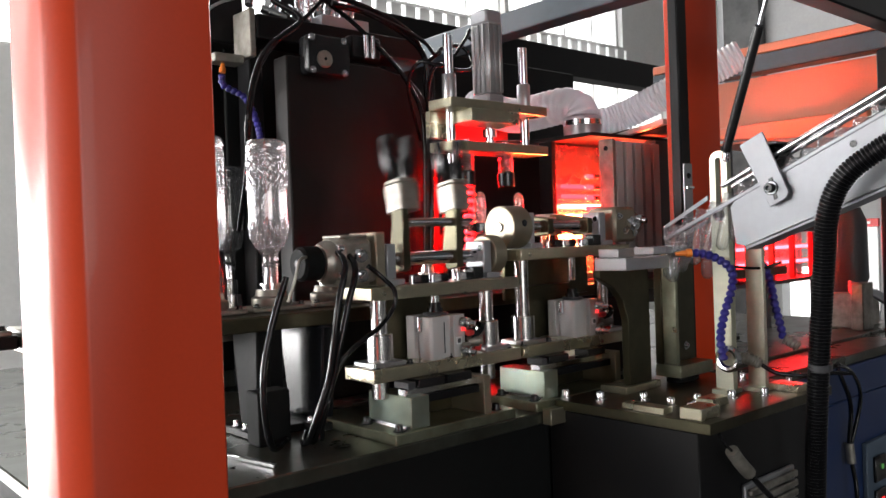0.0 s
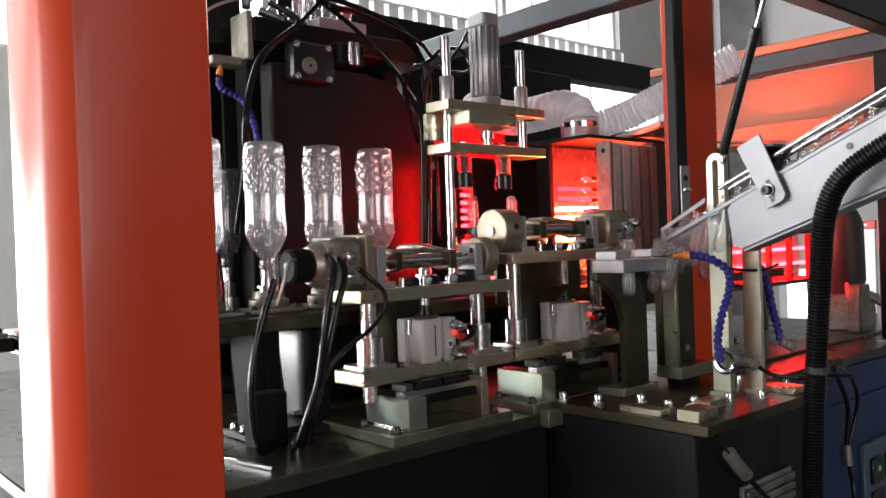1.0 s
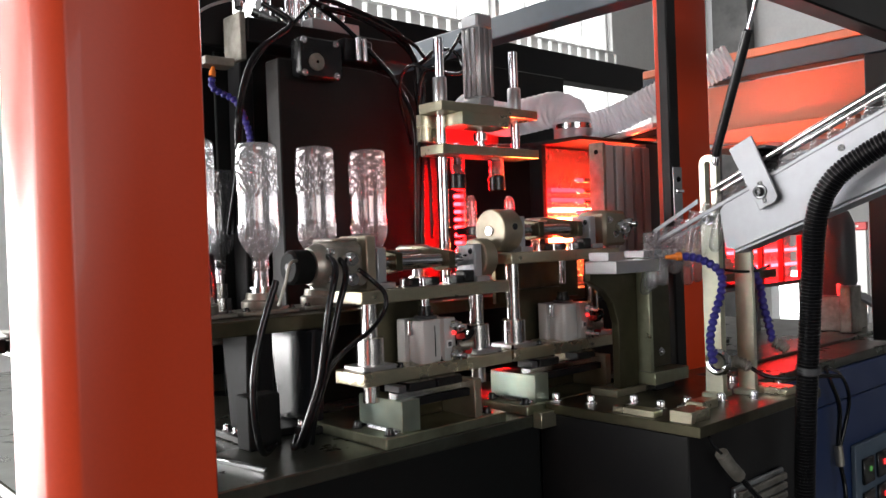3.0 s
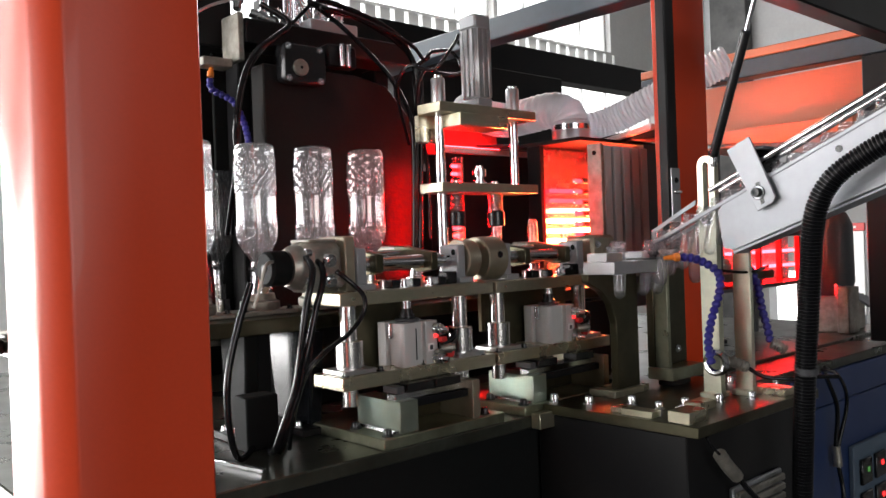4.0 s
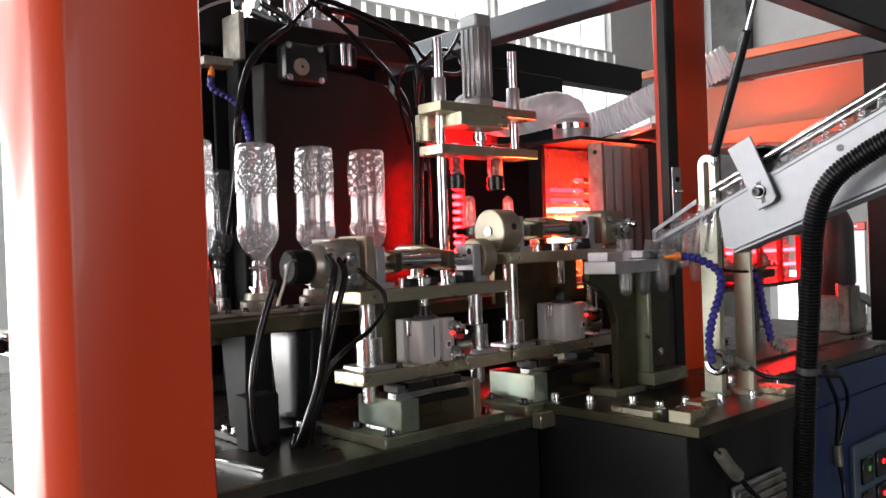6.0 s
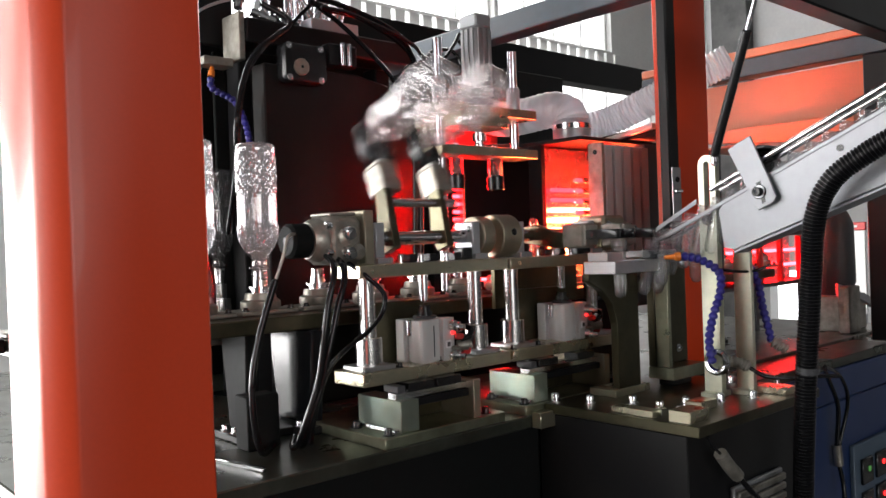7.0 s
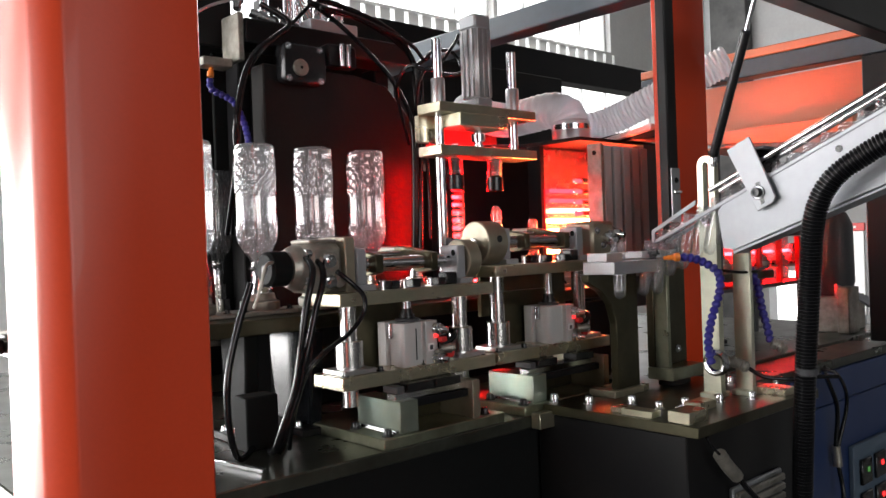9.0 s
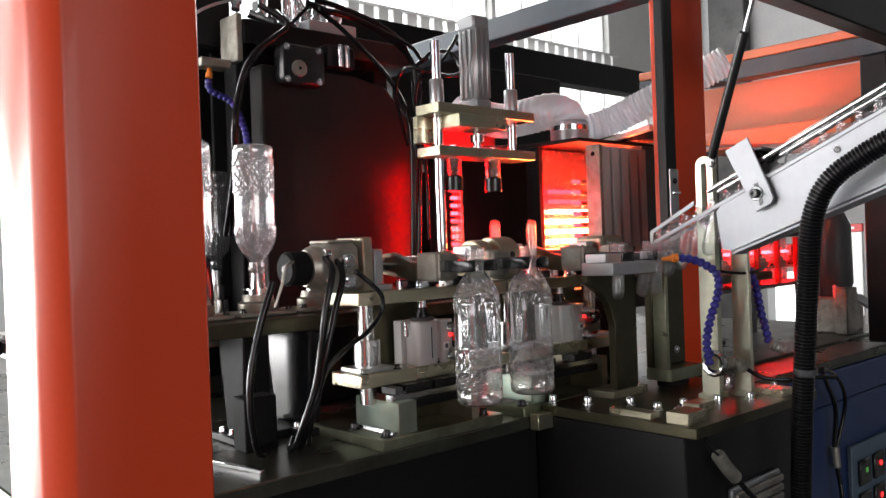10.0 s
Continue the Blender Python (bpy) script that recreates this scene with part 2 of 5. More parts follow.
def hose(points, r, n=8, steps=8, ribs=0, depth=0.0, into=None):
    """A bent tube through the points; ribs: rings a metre, that stand out by depth."""
    line = smooth_line(points, steps)
    if ribs:
        total = sum((b - a).length for a, b in zip(line, line[1:]))
        count, dense, run = int(total * ribs) * 4, [], 0.0
        marks = [0.0]
        for a, b in zip(line, line[1:]):
            marks.append(marks[-1] + (b - a).length)
        j = 0
        for k in range(count + 1):
            s = total * k / count
            while j < len(line) - 2 and marks[j + 1] < s:
                j += 1
            dense.append(line[j].lerp(line[j + 1], (s - marks[j]) / max(1e-9, marks[j + 1] - marks[j])))
        line = dense
    bm = bmesh.new()
    rings, up = [], Vector((0.31, 0.17, 0.93))
    for i, c in enumerate(line):
        d = (line[min(i + 1, len(line) - 1)] - line[max(i - 1, 0)]).normalized()
        u = (up - d * up.dot(d)).normalized()
        v = d.cross(u)
        up = u
        rr = r + (depth if ribs and i % 4 in (1, 2) else 0.0)
        rings.append([bm.verts.new(c + rr * (u * math.cos(2 * math.pi * k / n) + v * math.sin(2 * math.pi * k / n))) for k in range(n)])
    for p, q in zip(rings, rings[1:]):
        for k in range(n):
            bm.faces.new((p[k], p[(k + 1) % n], q[(k + 1) % n], q[k]))
    bm.faces.new(rings[0][::-1])
    bm.faces.new(rings[-1])
    return merge(into, bm)


def prism(outline, axis, a, b, r=0.001, into=None):
    """An outline in the two other axes, made solid from a to b along the axis."""
    bm = bmesh.new()

    def at(p, s):
        return {"x": (s, p[0], p[1]), "y": (p[0], s, p[1]), "z": (p[0], p[1], s)}[axis]
    lo = [bm.verts.new(at(p, a)) for p in outline]
    hi = [bm.verts.new(at(p, b)) for p in outline]
    k = len(lo)
    bm.faces.new(lo)
    bm.faces.new(hi[::-1])
    for i in range(k):
        bm.faces.new((lo[i], hi[i], hi[(i + 1) % k], lo[(i + 1) % k]))
    bmesh.ops.recalc_face_normals(bm, faces=bm.faces)
    if r:
        bmesh.ops.bevel(bm, geom=bm.edges[:], offset=r, segments=1, affect="EDGES")
    return merge(into, bm)


def bolt(x, y, z, r=0.006, h=0.008, axis="z", into=None):
    """A socket screw: washer, head and the hexagon in it."""
    d = {"z": Vector((0, 0, 1)), "y": Vector((0, -1, 0)), "x": Vector((-1, 0, 0))}[axis]
    p = Vector((x, y, z))
    bm = lathe(p, p + d * 0.0015, ((0, r * 1.5), (1, r * 1.5)), 12, into)
    return lathe(p + d * 0.0012, p + d * h, ((0, r), (0.85, r), (1, r * 0.85), (1, r * 0.5), (0.6, r * 0.45)), 12, bm)

# ---- the hall ----
def wall_with_openings(name, x0, x1, z0, z1, y0, y1, holes, label):
    """A wall along x with openings (x0, x1, z0, z1) through it, in one row."""
    bm = bmesh.new()
    zs = sorted({z0, z1, *[h[2] for h in holes], *[h[3] for h in holes]})
    for a, b in zip(zs, zs[1:]):
        run = x0
        for h in sorted(g for g in holes if g[2] <= a and g[3] >= b):
            if h[0] > run:
                box(run, h[0], y0, y1, a, b, 0, bm)
            run = h[1]
        if run < x1:
            box(run, x1, y0, y1, a, b, 0, bm)
    return solo(name, bm, GREY_WALL, label, "wall", "structure", 0)


solo("floor", box(-5.2, 9.4, -5.2, 6.2, -0.1, 0.0, 0), CONCRETE, "smooth polished concrete factory floor", "floor", "structure", 0)
solo("ceiling", box(-5.2, 9.4, -5.2, 6.2, 5.4, 5.6, 0), DARK_WALL, "unseen sheet ceiling of the hall, kept dark to bounce little light", "ceiling", "structure", 0)
wall_with_openings("wall_north", -5.2, 9.4, 0, 5.4, 6.0, 6.2, [(-4.5, -0.1, 0.0, 2.15)] + [(2.2 + 2.02 * k, 4.16 + 2.02 * k, 3.22, 5.2) for k in range(1, 3)] + [(2.2 + 2.02 * k, 4.16 + 2.02 * k, 2.6, 5.2) for k in range(-2, 1)] + [(7.25, 9.1, 2.45, 3.08)], "grey hall wall with an open gate and tall windows")
# The opening in this unseen wall is only there for the south fill.
_w = bmesh.new()
for _x0, _x1, _z0, _z1 in ((-5.2, -2.6, 0, 5.4), (0.2, 9.4, 0, 5.4), (-2.6, .2, 0, .8), (-2.6, .2, 3.0, 5.4)):
    box(_x0, _x1, -5.2, -5.0, _z0, _z1, 0, _w)
solo("wall_south", _w, DARK_WALL, "unseen dark hall wall with an opening added for the fill light", "wall", "structure", 0)
_w = bmesh.new()
for _y0, _y1, _z0, _z1 in ((-5.0, 4.05, 0, 5.4), (4.6, 5.17, 0, 5.4), (5.17, 5.31, 0, 3.2), (5.17, 5.31, 5.2, 5.4), (5.31, 6.0, 0, 5.4), (4.05, 4.6, .74, 5.4)):
    box(9.2, 9.4, _y0, _y1, _z0, _z1, 0, _w)
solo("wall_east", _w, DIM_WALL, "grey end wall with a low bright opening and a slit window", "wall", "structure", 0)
# pilasters on the end wall
for _y0, _y1 in ((4.70, 5.16), (2.6, 2.9), (.9, 1.2)):
    solo("pilaster", box(9.05, 9.198, _y0, _y1, 0, 5.4, .01), DARK_WALL, "dark grey pilaster on the end wall", "pilaster", "structure", 0)
_n = thing("notice_board", (5.0, 1.99, 0.0), "white notice board with a red header on two legs", "notice board")
part("panel", box(5.0, 5.02, 1.915, 2.080, .688, 1.180, .003), WHITE_P, _n, "white painted panel")
part("header", box(4.996, 5.02, 1.910, 2.082, 1.1805, 1.228, .003), RED_P, _n, "red header strip")
part("header_mark", box(4.9945, 4.9958, 1.955, 2.03, 1.197, 1.211, 0), WHITE_P, _n, "pale bar of writing")
for _y in (1.93, 2.06):
    part("leg", rod((5.01, _y, 0), (5.01, _y, .6875), .012, 10), ALU_SATIN, _n)
_w = bmesh.new()
for _y0, _y1, _z0, _z1 in ((-5.0, 0.8, 0, 5.4), (5.0, 6.0, 0, 5.4), (0.8, 5.0, 0, 0.4), (0.8, 5.0, 3.1, 5.4)):
    box(-5.2, -5.0, _y0, _y1, _z0, _z1, 0, _w)
solo("wall_west", _w, DARK_WALL, "unseen dark hall wall with a wide window, bouncing little light", "wall", "structure", 0)


def window(name, x0, x1, z0, z1, y):
    """Window in the north wall: frame, uprights, rails and panes."""
    w = thing(name, (x0, y, z0), "tall steel-framed hall window, blown out by daylight", "window", "hall windows", "structure")
    n = 4
    step = (x1 - x0) / n
    fr = bmesh.new()
    for zz in (z0, z1 - 0.04):
        box(x0, x1, y - 0.03, y + 0.03, zz, zz + 0.04, 0, fr)
    for k in (0, n):
        box(x0 + k * step - 0.03, x0 + k * step + 0.03, y - 0.03, y + 0.03, z0, z1, 0, fr)
    part("window_frame", fr, GREY_WALL, w, "", 0)
    for k in range(1, n):
        part("upright", box(x0 + k * step - 0.008, x0 + k * step + 0.008, y - 0.026, y + 0.026, z0 + 0.06, z1 - 0.06, 0), GREY_WALL, w, "", 0)
    for k in range(n):
        p = part("pane", box(x0 + k * step + 0.03, x0 + (k + 1) * step - 0.03, y - 0.004, y + 0.004, z0 + 0.06, z1 - 0.06, 0), PANE, w, "", 0)
        p.visible_shadow = False


for _k in range(-2, 3):
    window("window_%d" % (_k + 3), 2.2 + 2.02 * _k, 4.16 + 2.02 * _k, 2.6 if _k < 1 else 3.22, 5.2, 6.1)
window("window_6", 7.25, 9.1, 2.45, 3.08, 6.1)
_r = thing("window_balustrade", (4.2, 5.9, 3.2), "pale grey slatted balustrade below the hall windows", "balustrade", "", "structure")
part("rail_top", box(4.2, 8.2, 5.88, 5.93, 3.385, 3.41, .002), GREY_WALL, _r)
part("rail_bottom", box(4.2, 8.2, 5.88, 5.93, 3.20, 3.235, .002), GREY_WALL, _r)
_s0 = part("slat", box(4.25, 4.365, 5.89, 5.92, 3.235, 3.385, 0), GREY_WALL, _r, "", 0)
for _k in range(1, 24):
    _s = _s0.copy()
    scene.collection.objects.link(_s)
    _s.location.x += .168 * _k
solo("ground", box(-14, 20, -3, 14, -0.14, -0.11, 0), CONCRETE, "pale concrete yard outside the hall", "ground", "structure", 0)
solo("backdrop", box(-16, 22, 10.0, 10.1, -1, 10, 0), OVERCAST, "bright overcast sky outside the windows", "sky", "structure", 0)
solo("backdrop", box(12.0, 12.1, 0, 9.9, -1, 6, 0), OVERCAST, "bright overcast daylight outside the far opening", "sky", "structure", 0)

# ---- the machine's bed ----
TABLE = 0.900
_t = thing("machine_bed", (0.9, 1.5, 0.0), "black steel bed of the blowing machine with oily top plate", "machine bed")
part("top_plate", box(0.26, 2.6, 0.905, 2.3, TABLE - 0.02, TABLE, 0.002), TABLE_MAT, _t, "oily dark steel top plate")
part("cabinet_body", box(0.28, 1.16, 0.925, 2.28, 0.0, TABLE - 0.021, 0.002), BED_BLACK, _t, "black painted cabinet front")
part("bracket_table", box(1.41, 2.6, 0.80, 0.904, TABLE - 0.03, TABLE - 0.008, 0.002), TABLE_MAT, _t, "projecting steel shelf")
part("shelf_box", box(1.02, 1.40, 0.64, 0.92, 0.2, TABLE - 0.0005, 0.002), BLACK, _t, "black box under the shelf")


def column(x, y, z0, z1, w, d, c, name, label, mat):
    """Square post with a chamfered corner."""
    out = [(x + c, y), (x + w, y), (x + w, y + d), (x, y + d), (x, y + c)]
    return solo(name, prism(out, "z", z0, z1, 0.002), mat, label, "machine frame post", "", 40, "orange frame posts")


column(0.1527, 0.55, 0, 2.4, 0.111, 0.093, 0.017, "frame_post", "orange painted steel frame post with chamfered corner", ORANGE)
column(1.504, 0.95, 0, 2.6, 0.138, 0.045, 0.014, "frame_post", "orange painted steel frame post behind the chute", ORANGE)

# ---- the row: mandrels, bottles, preforms ----
ROW_Y, ROW_X, PITCH = 1.169, 0.645, 0.109
SHAFT_Y, SHAFT_Z = 0.992, 1.160
FRONT_Y = 2 * SHAFT_Y - ROW_Y
NECK_Z = SHAFT_Z + 0.006


def bottle_mesh():
    """Bottle with its mouth at the origin pointing down and its body upwards; diamond facets round base half and shoulder."""
    bm = bmesh.new()
    n = 144
    prof = []
    for z, r in ((0, .0125), (.001, .0132), (.004, .0132), (.0045, .0125), (.008, .0125), (.0085, .0132), (.011, .0132), (.0115, .0125), (.017, .0125), (.0172, .0162), (.020, .0162), (.0202, .0128), (.024, .0128), (.030, .0128)):
        prof.append((z, r, 0))
    for k in range(21):
        s = k / 20
        prof.append((.033 + .043 * s, .0130 + (.0322 - .0130) * math.sin(s * math.pi / 2) ** 1.05, 1 if s > 0.2 else 0))
    for z in (.078, .083, .088):
        prof.append((z, .0325, 1 if z < .086 else 0))
    for z in (.090, .100, .112, .124, .134, .136):
        prof.append((z, .0320, 0))
    prof.append((.1375, .0310, 0))
    for k in range(53):
        prof.append((.139 + .056 * k / 52, .0322, 2))
    prof += [(.1962, .0306, 0), (.198, .0322, 0), (.210, .0325, 0), (.2145, .031, 0), (.2170, .027, 0), (.2175, .022, 0), (.213, .012, 0), (.212, .002, 0)]
    rings, heights = [], []
    for z, r, kind in prof:
        ring = []
        for k in range(n):
            a = 2 * math.pi * k / n
            rr = r
            if kind:
                u, v = a * 6 / math.pi, z / (.0155 if kind == 2 else .011)
                p, q = (u + v) % 1.0, (u - v) % 1.0
                cut = max(abs(p - 0.5), abs(q - 0.5)) * 2
                groove = min(1.0, max(0.0, (cut - .58) / .42))
                rr = r + 0.0006 - 0.0026 * groove * groove * (3 - 2 * groove)
            ring.append((rr * math.cos(a), rr * math.sin(a), z))
        rings.append(ring)
        heights.append((z, kind))
    made = []
    for name, lo, hi in (("neck", 0, 14), ("body", 13, 13 + 1 + 21 + 3 + 6 + 1 + 53 + 1), ("base", 13 + 21 + 3 + 6 + 1 + 53 + 1, len(prof))):
        bm = bmesh.new()
        rows = [[bm.verts.new(c) for c in ring] for ring in rings[lo:hi]]
        for j, (p, q) in enumerate(zip(rows, rows[1:])):
            for k in range(n):
                f = bm.faces.new((p[k], p[(k + 1) % n], q[(k + 1) % n], q[k]))
                f.smooth = not heights[lo + j][1]
        if name == "base":
            bm.faces.new(rows[-1])
        me = bpy.data.meshes.new(name)
        bm.to_mesh(me)
        bm.free()
        me.materials.append(PET)
        made.append((name, me))
    return made


def make_bottle(label):
    """A bottle from its three shared meshes."""
    b = tagged(new("bottle"), label, "bottle", "blown bottles")
    b.empty_display_size = 0.02
    for name, me in BOTTLE:
        new(name, me).parent = b
    return b


def preform_mesh():
    """Test-tube blank: threaded neck at the origin, body upwards with a domed end."""
    bm = bmesh.new()
    n = 24
    prof = [(0, .0118), (0, .0132), (.004, .0132), (.0045, .0125), (.008, .0125), (.0085, .0132), (.011, .0132), (.0115, .0125), (.017, .0125), (.0172, .0160), (.0195, .0160), (.0197, .0118), (.026, .0112), (.05, .0108), (.082, .0106), (.088, .0098), (.0925, .0075), (.0950, .0042), (.0958, .0005)]
    rings = [[bm.verts.new((r * math.cos(2 * math.pi * k / n), r * math.sin(2 * math.pi * k / n), z)) for k in range(n)] for z, r in prof]
    for p, q in zip(rings, rings[1:]):
        for k in range(n):
            bm.faces.new((p[k], p[(k + 1) % n], q[(k + 1) % n], q[k]))
    me = bpy.data.meshes.new("preform")
    for f in bm.faces:
        f.smooth = True
    bm.to_mesh(me)
    bm.free()
    me.materials.append(PREFORM)
    return me


BOTTLE, BLANK = bottle_mesh(), preform_mesh()
MOUTH_Z = 1.139


def build_mandrel():
    m = thing("mandrel", (0, ROW_Y, 0), "steel bottle mandrel on the transport chain", "mandrel", "mandrels on the chain")
    part("holder", lathe((0, ROW_Y, 1.092), (0, ROW_Y, 1.118), ((0, .03), (.1, .032), (.5, .032), (.62, .026), (1, .024)), 20), CAST, m, "grey cast holder block")
    part("flange", box(-.05, .05, ROW_Y - .035, ROW_Y + .035, 1.0845, 1.092, .002), CAST, m)
    part("spindle", lathe((0, ROW_Y, 1.118), (0, ROW_Y, 1.152), ((0, .016), (.2, .016), (.21, .021), (.3, .021), (.31, .013), (.6, .0125), (.62, .0105), (1, .0105)), 18), CHROME, m, "polished steel spindle")
    for dx in (-.04, .04):
        part("screw", bolt(dx, ROW_Y - .025, 1.092, .004, .006), PLASTIC_K, m)
    return m


MANDRELS = [build_mandrel()]
for _k in range(23):
    MANDRELS.append(copy_thing(MANDRELS[0], Matrix.Identity(4)))
BOTTLES = []
for _k in range(14):
    BOTTLES.append(make_bottle("clear plastic bottle with diamond-cut relief, upside down on the row"))
BLANKS = []
for _k in range(14):
    BLANKS.append(tagged(new("preform", BLANK), "clear plastic preform tube, reddened by the oven's glow", "preform", "preforms on the row"))

_b = thing("chain_rail", (0.6, ROW_Y, 0.98), "yellow zinc rail under the mandrel chain", "rail")
part("rail_plate", box(0.27, 2.2, ROW_Y - .085, ROW_Y + .085, 1.061, 1.084, .002), ZINC_SHADED, _b)
part("chain_track", box(-1.0, 0.2695, ROW_Y - .02, ROW_Y + .02, 1.066, 1.084, .002), BLACK, _b, "thin black chain track")



def rail_leg(x, top, foot, mat, label):
    """Tapered plate leg across the rail; top and foot: its edges along y."""
    leg = thing("rail_leg", (x, ROW_Y, TABLE), label, "leg", "legs of the chain rail")
    part("web", prism([(top[0], 1.0605), (top[1], 1.0605), (foot[1], TABLE + .012), (foot[0], TABLE + .012)], "x", x - .012, x + .012, .003), mat, leg)
    part("rib", box(x + .0125, x + .06, ROW_Y - .008, ROW_Y + .008, TABLE + .0125, 1.0605, .002), BLACK, leg)
    part("foot_plate", box(x - .035, x + .065, foot[0] - .02, foot[1] + .02, TABLE, TABLE + .012, .002), BLACK, leg)
    for dy in (.012, foot[1] - foot[0] - .012):
        part("screw", bolt(x - .024, foot[0] + dy, TABLE + .012, .005, .008), CHROME, leg)


rail_leg(.690, (1.072, 1.209), (1.087, 1.184), GLOSS_BLACK, "glossy black tapered steel leg carrying the chain rail")
for _x in (.598, 1.35, 1.9):
    rail_leg(_x, (1.11, 1.195), (1.12, 1.175), BED_BLACK, "black painted steel leg carrying the chain rail")
solo("stop_block", box(.552, .604, 1.05, 1.0875, TABLE, .978, .002), BED_BLACK, "black steel block in front of the rail legs", "block")


# ---- the two swing units ----
def bearing(x, y, z0, zc, w, parent, side=1):
    """Bearing block with a bore, standing on a foot."""
    b = part("bearing_block", box(x, x + w, y - .022, y + .022, z0 + .008, zc + .024, .002), ALU_SATIN, parent, "aluminium bearing block")
    part("block_foot", box(x - .004, x + w + .008, y - .032, y + .03, z0, z0 + .009, .001), ALU_SATIN, b)
    part("bore", rod((x - .0006, y - .012, zc + .012), (x + .002, y - .012, zc + .012), .0055, 14), PLASTIC_K, b)
    return b


def grooved(x0, x1, y0, y1, g, d, c):
    """Outline of a square profile with cut corners and a groove in the middle of each side."""
    mx, my = (x0 + x1) / 2, (y0 + y1) / 2
    return [(x0 + c, y0), (mx - g, y0), (mx - g, y0 + d), (mx + g, y0 + d), (mx + g, y0), (x1 - c, y0), (x1, y0 + c),
            (x1, my - g), (x1 - d, my - g), (x1 - d, my + g), (x1, my + g), (x1, y1 - c), (x1 - c, y1),
            (x0 + c, y1), (x0, y1 - c), (x0, my + g), (x0 + d, my + g), (x0 + d, my - g), (x0, my - g), (x0, y0 + c)]


def swing_unit(x0, x1, flip, disc_r, label):
    """Sliding carriage, lifting platform and swing arm of one transfer unit, from x0 to x1."""
    ya, yb = .940, 1.015
    car = thing("slide_carriage", (x0, ya, TABLE), "yellow zinc slide carriage with guide bushings and air cylinder", "carriage", "transfer units")
    part("lower_plate", box(x0, x1, ya, yb, .985, 1.0045, .0015), ZINC, car, "yellow zinc lower plate")
    xs = (x0 + .037, x1 - .045)
    for x in xs:
        part("bushing", lathe((x, ya + .036, 1.0045), (x, ya + .036, 1.052), ((0, .0195), (.02, .0205), (.97, .0205), (1, .019)), 28), TURNED, car, "bright turned guide bushing")
        part("bushing_pad", box(x - .028, x + .028, ya + .008, ya + .064, 1.0046, 1.0115, .001), ALU, car, "milled pad under the bushing")
    xm = (x0 + x1) / 2 - (.004 if not flip else -.02)
    cyl = part("air_cylinder", prism(grooved(xm - .036, xm + .036, ya + .004, ya + .068, .0095, .009, .004), "z", 1.0046, 1.070, .0008), ANODISED, car, "silver compact air cylinder")
    part("groove_bolt", rod((xm - .031, ya + .036, 1.046), (xm - .031, ya + .036, 1.0695), .006, 12), CHROME, cyl)
    part("back_plate", box(x0 + (.07 if not flip else .09), x0 + (.18 if not flip else .21), yb + .0005, yb + .012, .986, 1.098, .001), ZINC_SHADED, car, "zinc back plate in a shaded colour")
    part("cylinder_cap", rod((xm, ya + .036, 1.070), (xm, ya + .036, 1.0745), .019, 20), DARK_GREY, cyl)
    part("label", box(xm + .013, xm + .024, ya + .0018, ya + .0038, 1.024, 1.036, .0004), WHITE_P, cyl, "small white label")
    part("label_mark", box(xm + .0155, xm + .0215, ya + .0010, ya + .0017, 1.0265, 1.0335, 0), DARK_GREY, cyl, "dark printed square")
    for z in (1.013, 1.058):
        spot = part("flow_screw", lathe((xm + .026, ya + .0035, z), (xm + .036, ya - .017, z - .002), ((0, .0085), (.3, .0085), (.32, .0055), (.45, .0055), (.47, .0075), (.62, .0075), (.64, .0045), (1, .004)), 14), CHROME, cyl, "knurled flow-control screw")
        part("lock_nut", rod((xm + .0275, ya + .0005, z), (xm + .0300, ya - .0045, z - .0005), .0088, 6), CHROME, spot)
    part("red_clip", box(xm + .030, xm + .044, ya - .008, ya + .002, 1.036, 1.045, .002), RED_P, cyl, "red release clip")
    part("red_clip", box(xm + .022, xm + .034, ya - .010, ya + .002, 1.0205, 1.0265, .002), CAST, cyl, "grey release clip")
    part("push_in_body", lathe((xm + .036, ya + .002, 1.026), (xm + .056, ya - .010, 1.027), ((0, .0075), (.75, .0085), (.8, .006), (1, .006)), 14), CAST, cyl)
    part("elbow_hose", hose([(xm + .04, ya - .002, 1.034), (xm + .052, ya - .008, 1.040), (xm + .062, ya - .004, 1.047), (xm + .070, ya + .012, 1.050), (xm + .072, ya + .05, 1.046)], .0045, 8, 5), RUBBER, cyl, "short black air tube")
    part("sensor_lamp", box(xm + .025, xm + .033, ya + .0010, ya + .0038, 1.044, 1.051, .001), LED_RED, cyl, "lit red sensor lamp")
    part("groove", box(xm - .0055, xm - .0015, ya + .0115, ya + .0128, 1.012, 1.06, .0003), PLASTIC_K, cyl)
    part("rod_collar", lathe((xm, ya + .036, 1.0746), (xm, ya + .036, 1.090), ((0, .0125), (.4, .0125), (.42, .0095), (1, .0095)), 16), PLASTIC_K, cyl)
    fit = part("air_fitting", rod((xm + .037, ya + .02, 1.05), (xm + .062, ya + .02, 1.05), .006, 10), CHROME, car)
    part("fitting_nut", rod((xm + .044, ya + .02, 1.05), (xm + .051, ya + .02, 1.05), .0085, 6), CHROME, fit)
    fit = part("air_fitting", rod((xm + .037, ya + .014, 1.02), (xm + .06, ya + .006, 1.018), .006, 10), CHROME, car)
    part("red_release_ring", rod((xm + .052, ya + .008, 1.0184), (xm + .064, ya + .004, 1.0176), .0085, 10), RED_P, fit)
    for dx in (.012, .075, .16, x1 - x0 - .02):
        part("screw", bolt(x0 + dx, ya + .012, 1.0045, .004, .007), PLASTIC_K, car)

    lift = thing("lift_platform", (x0, ya, 1.10), label, "platform", "transfer units")
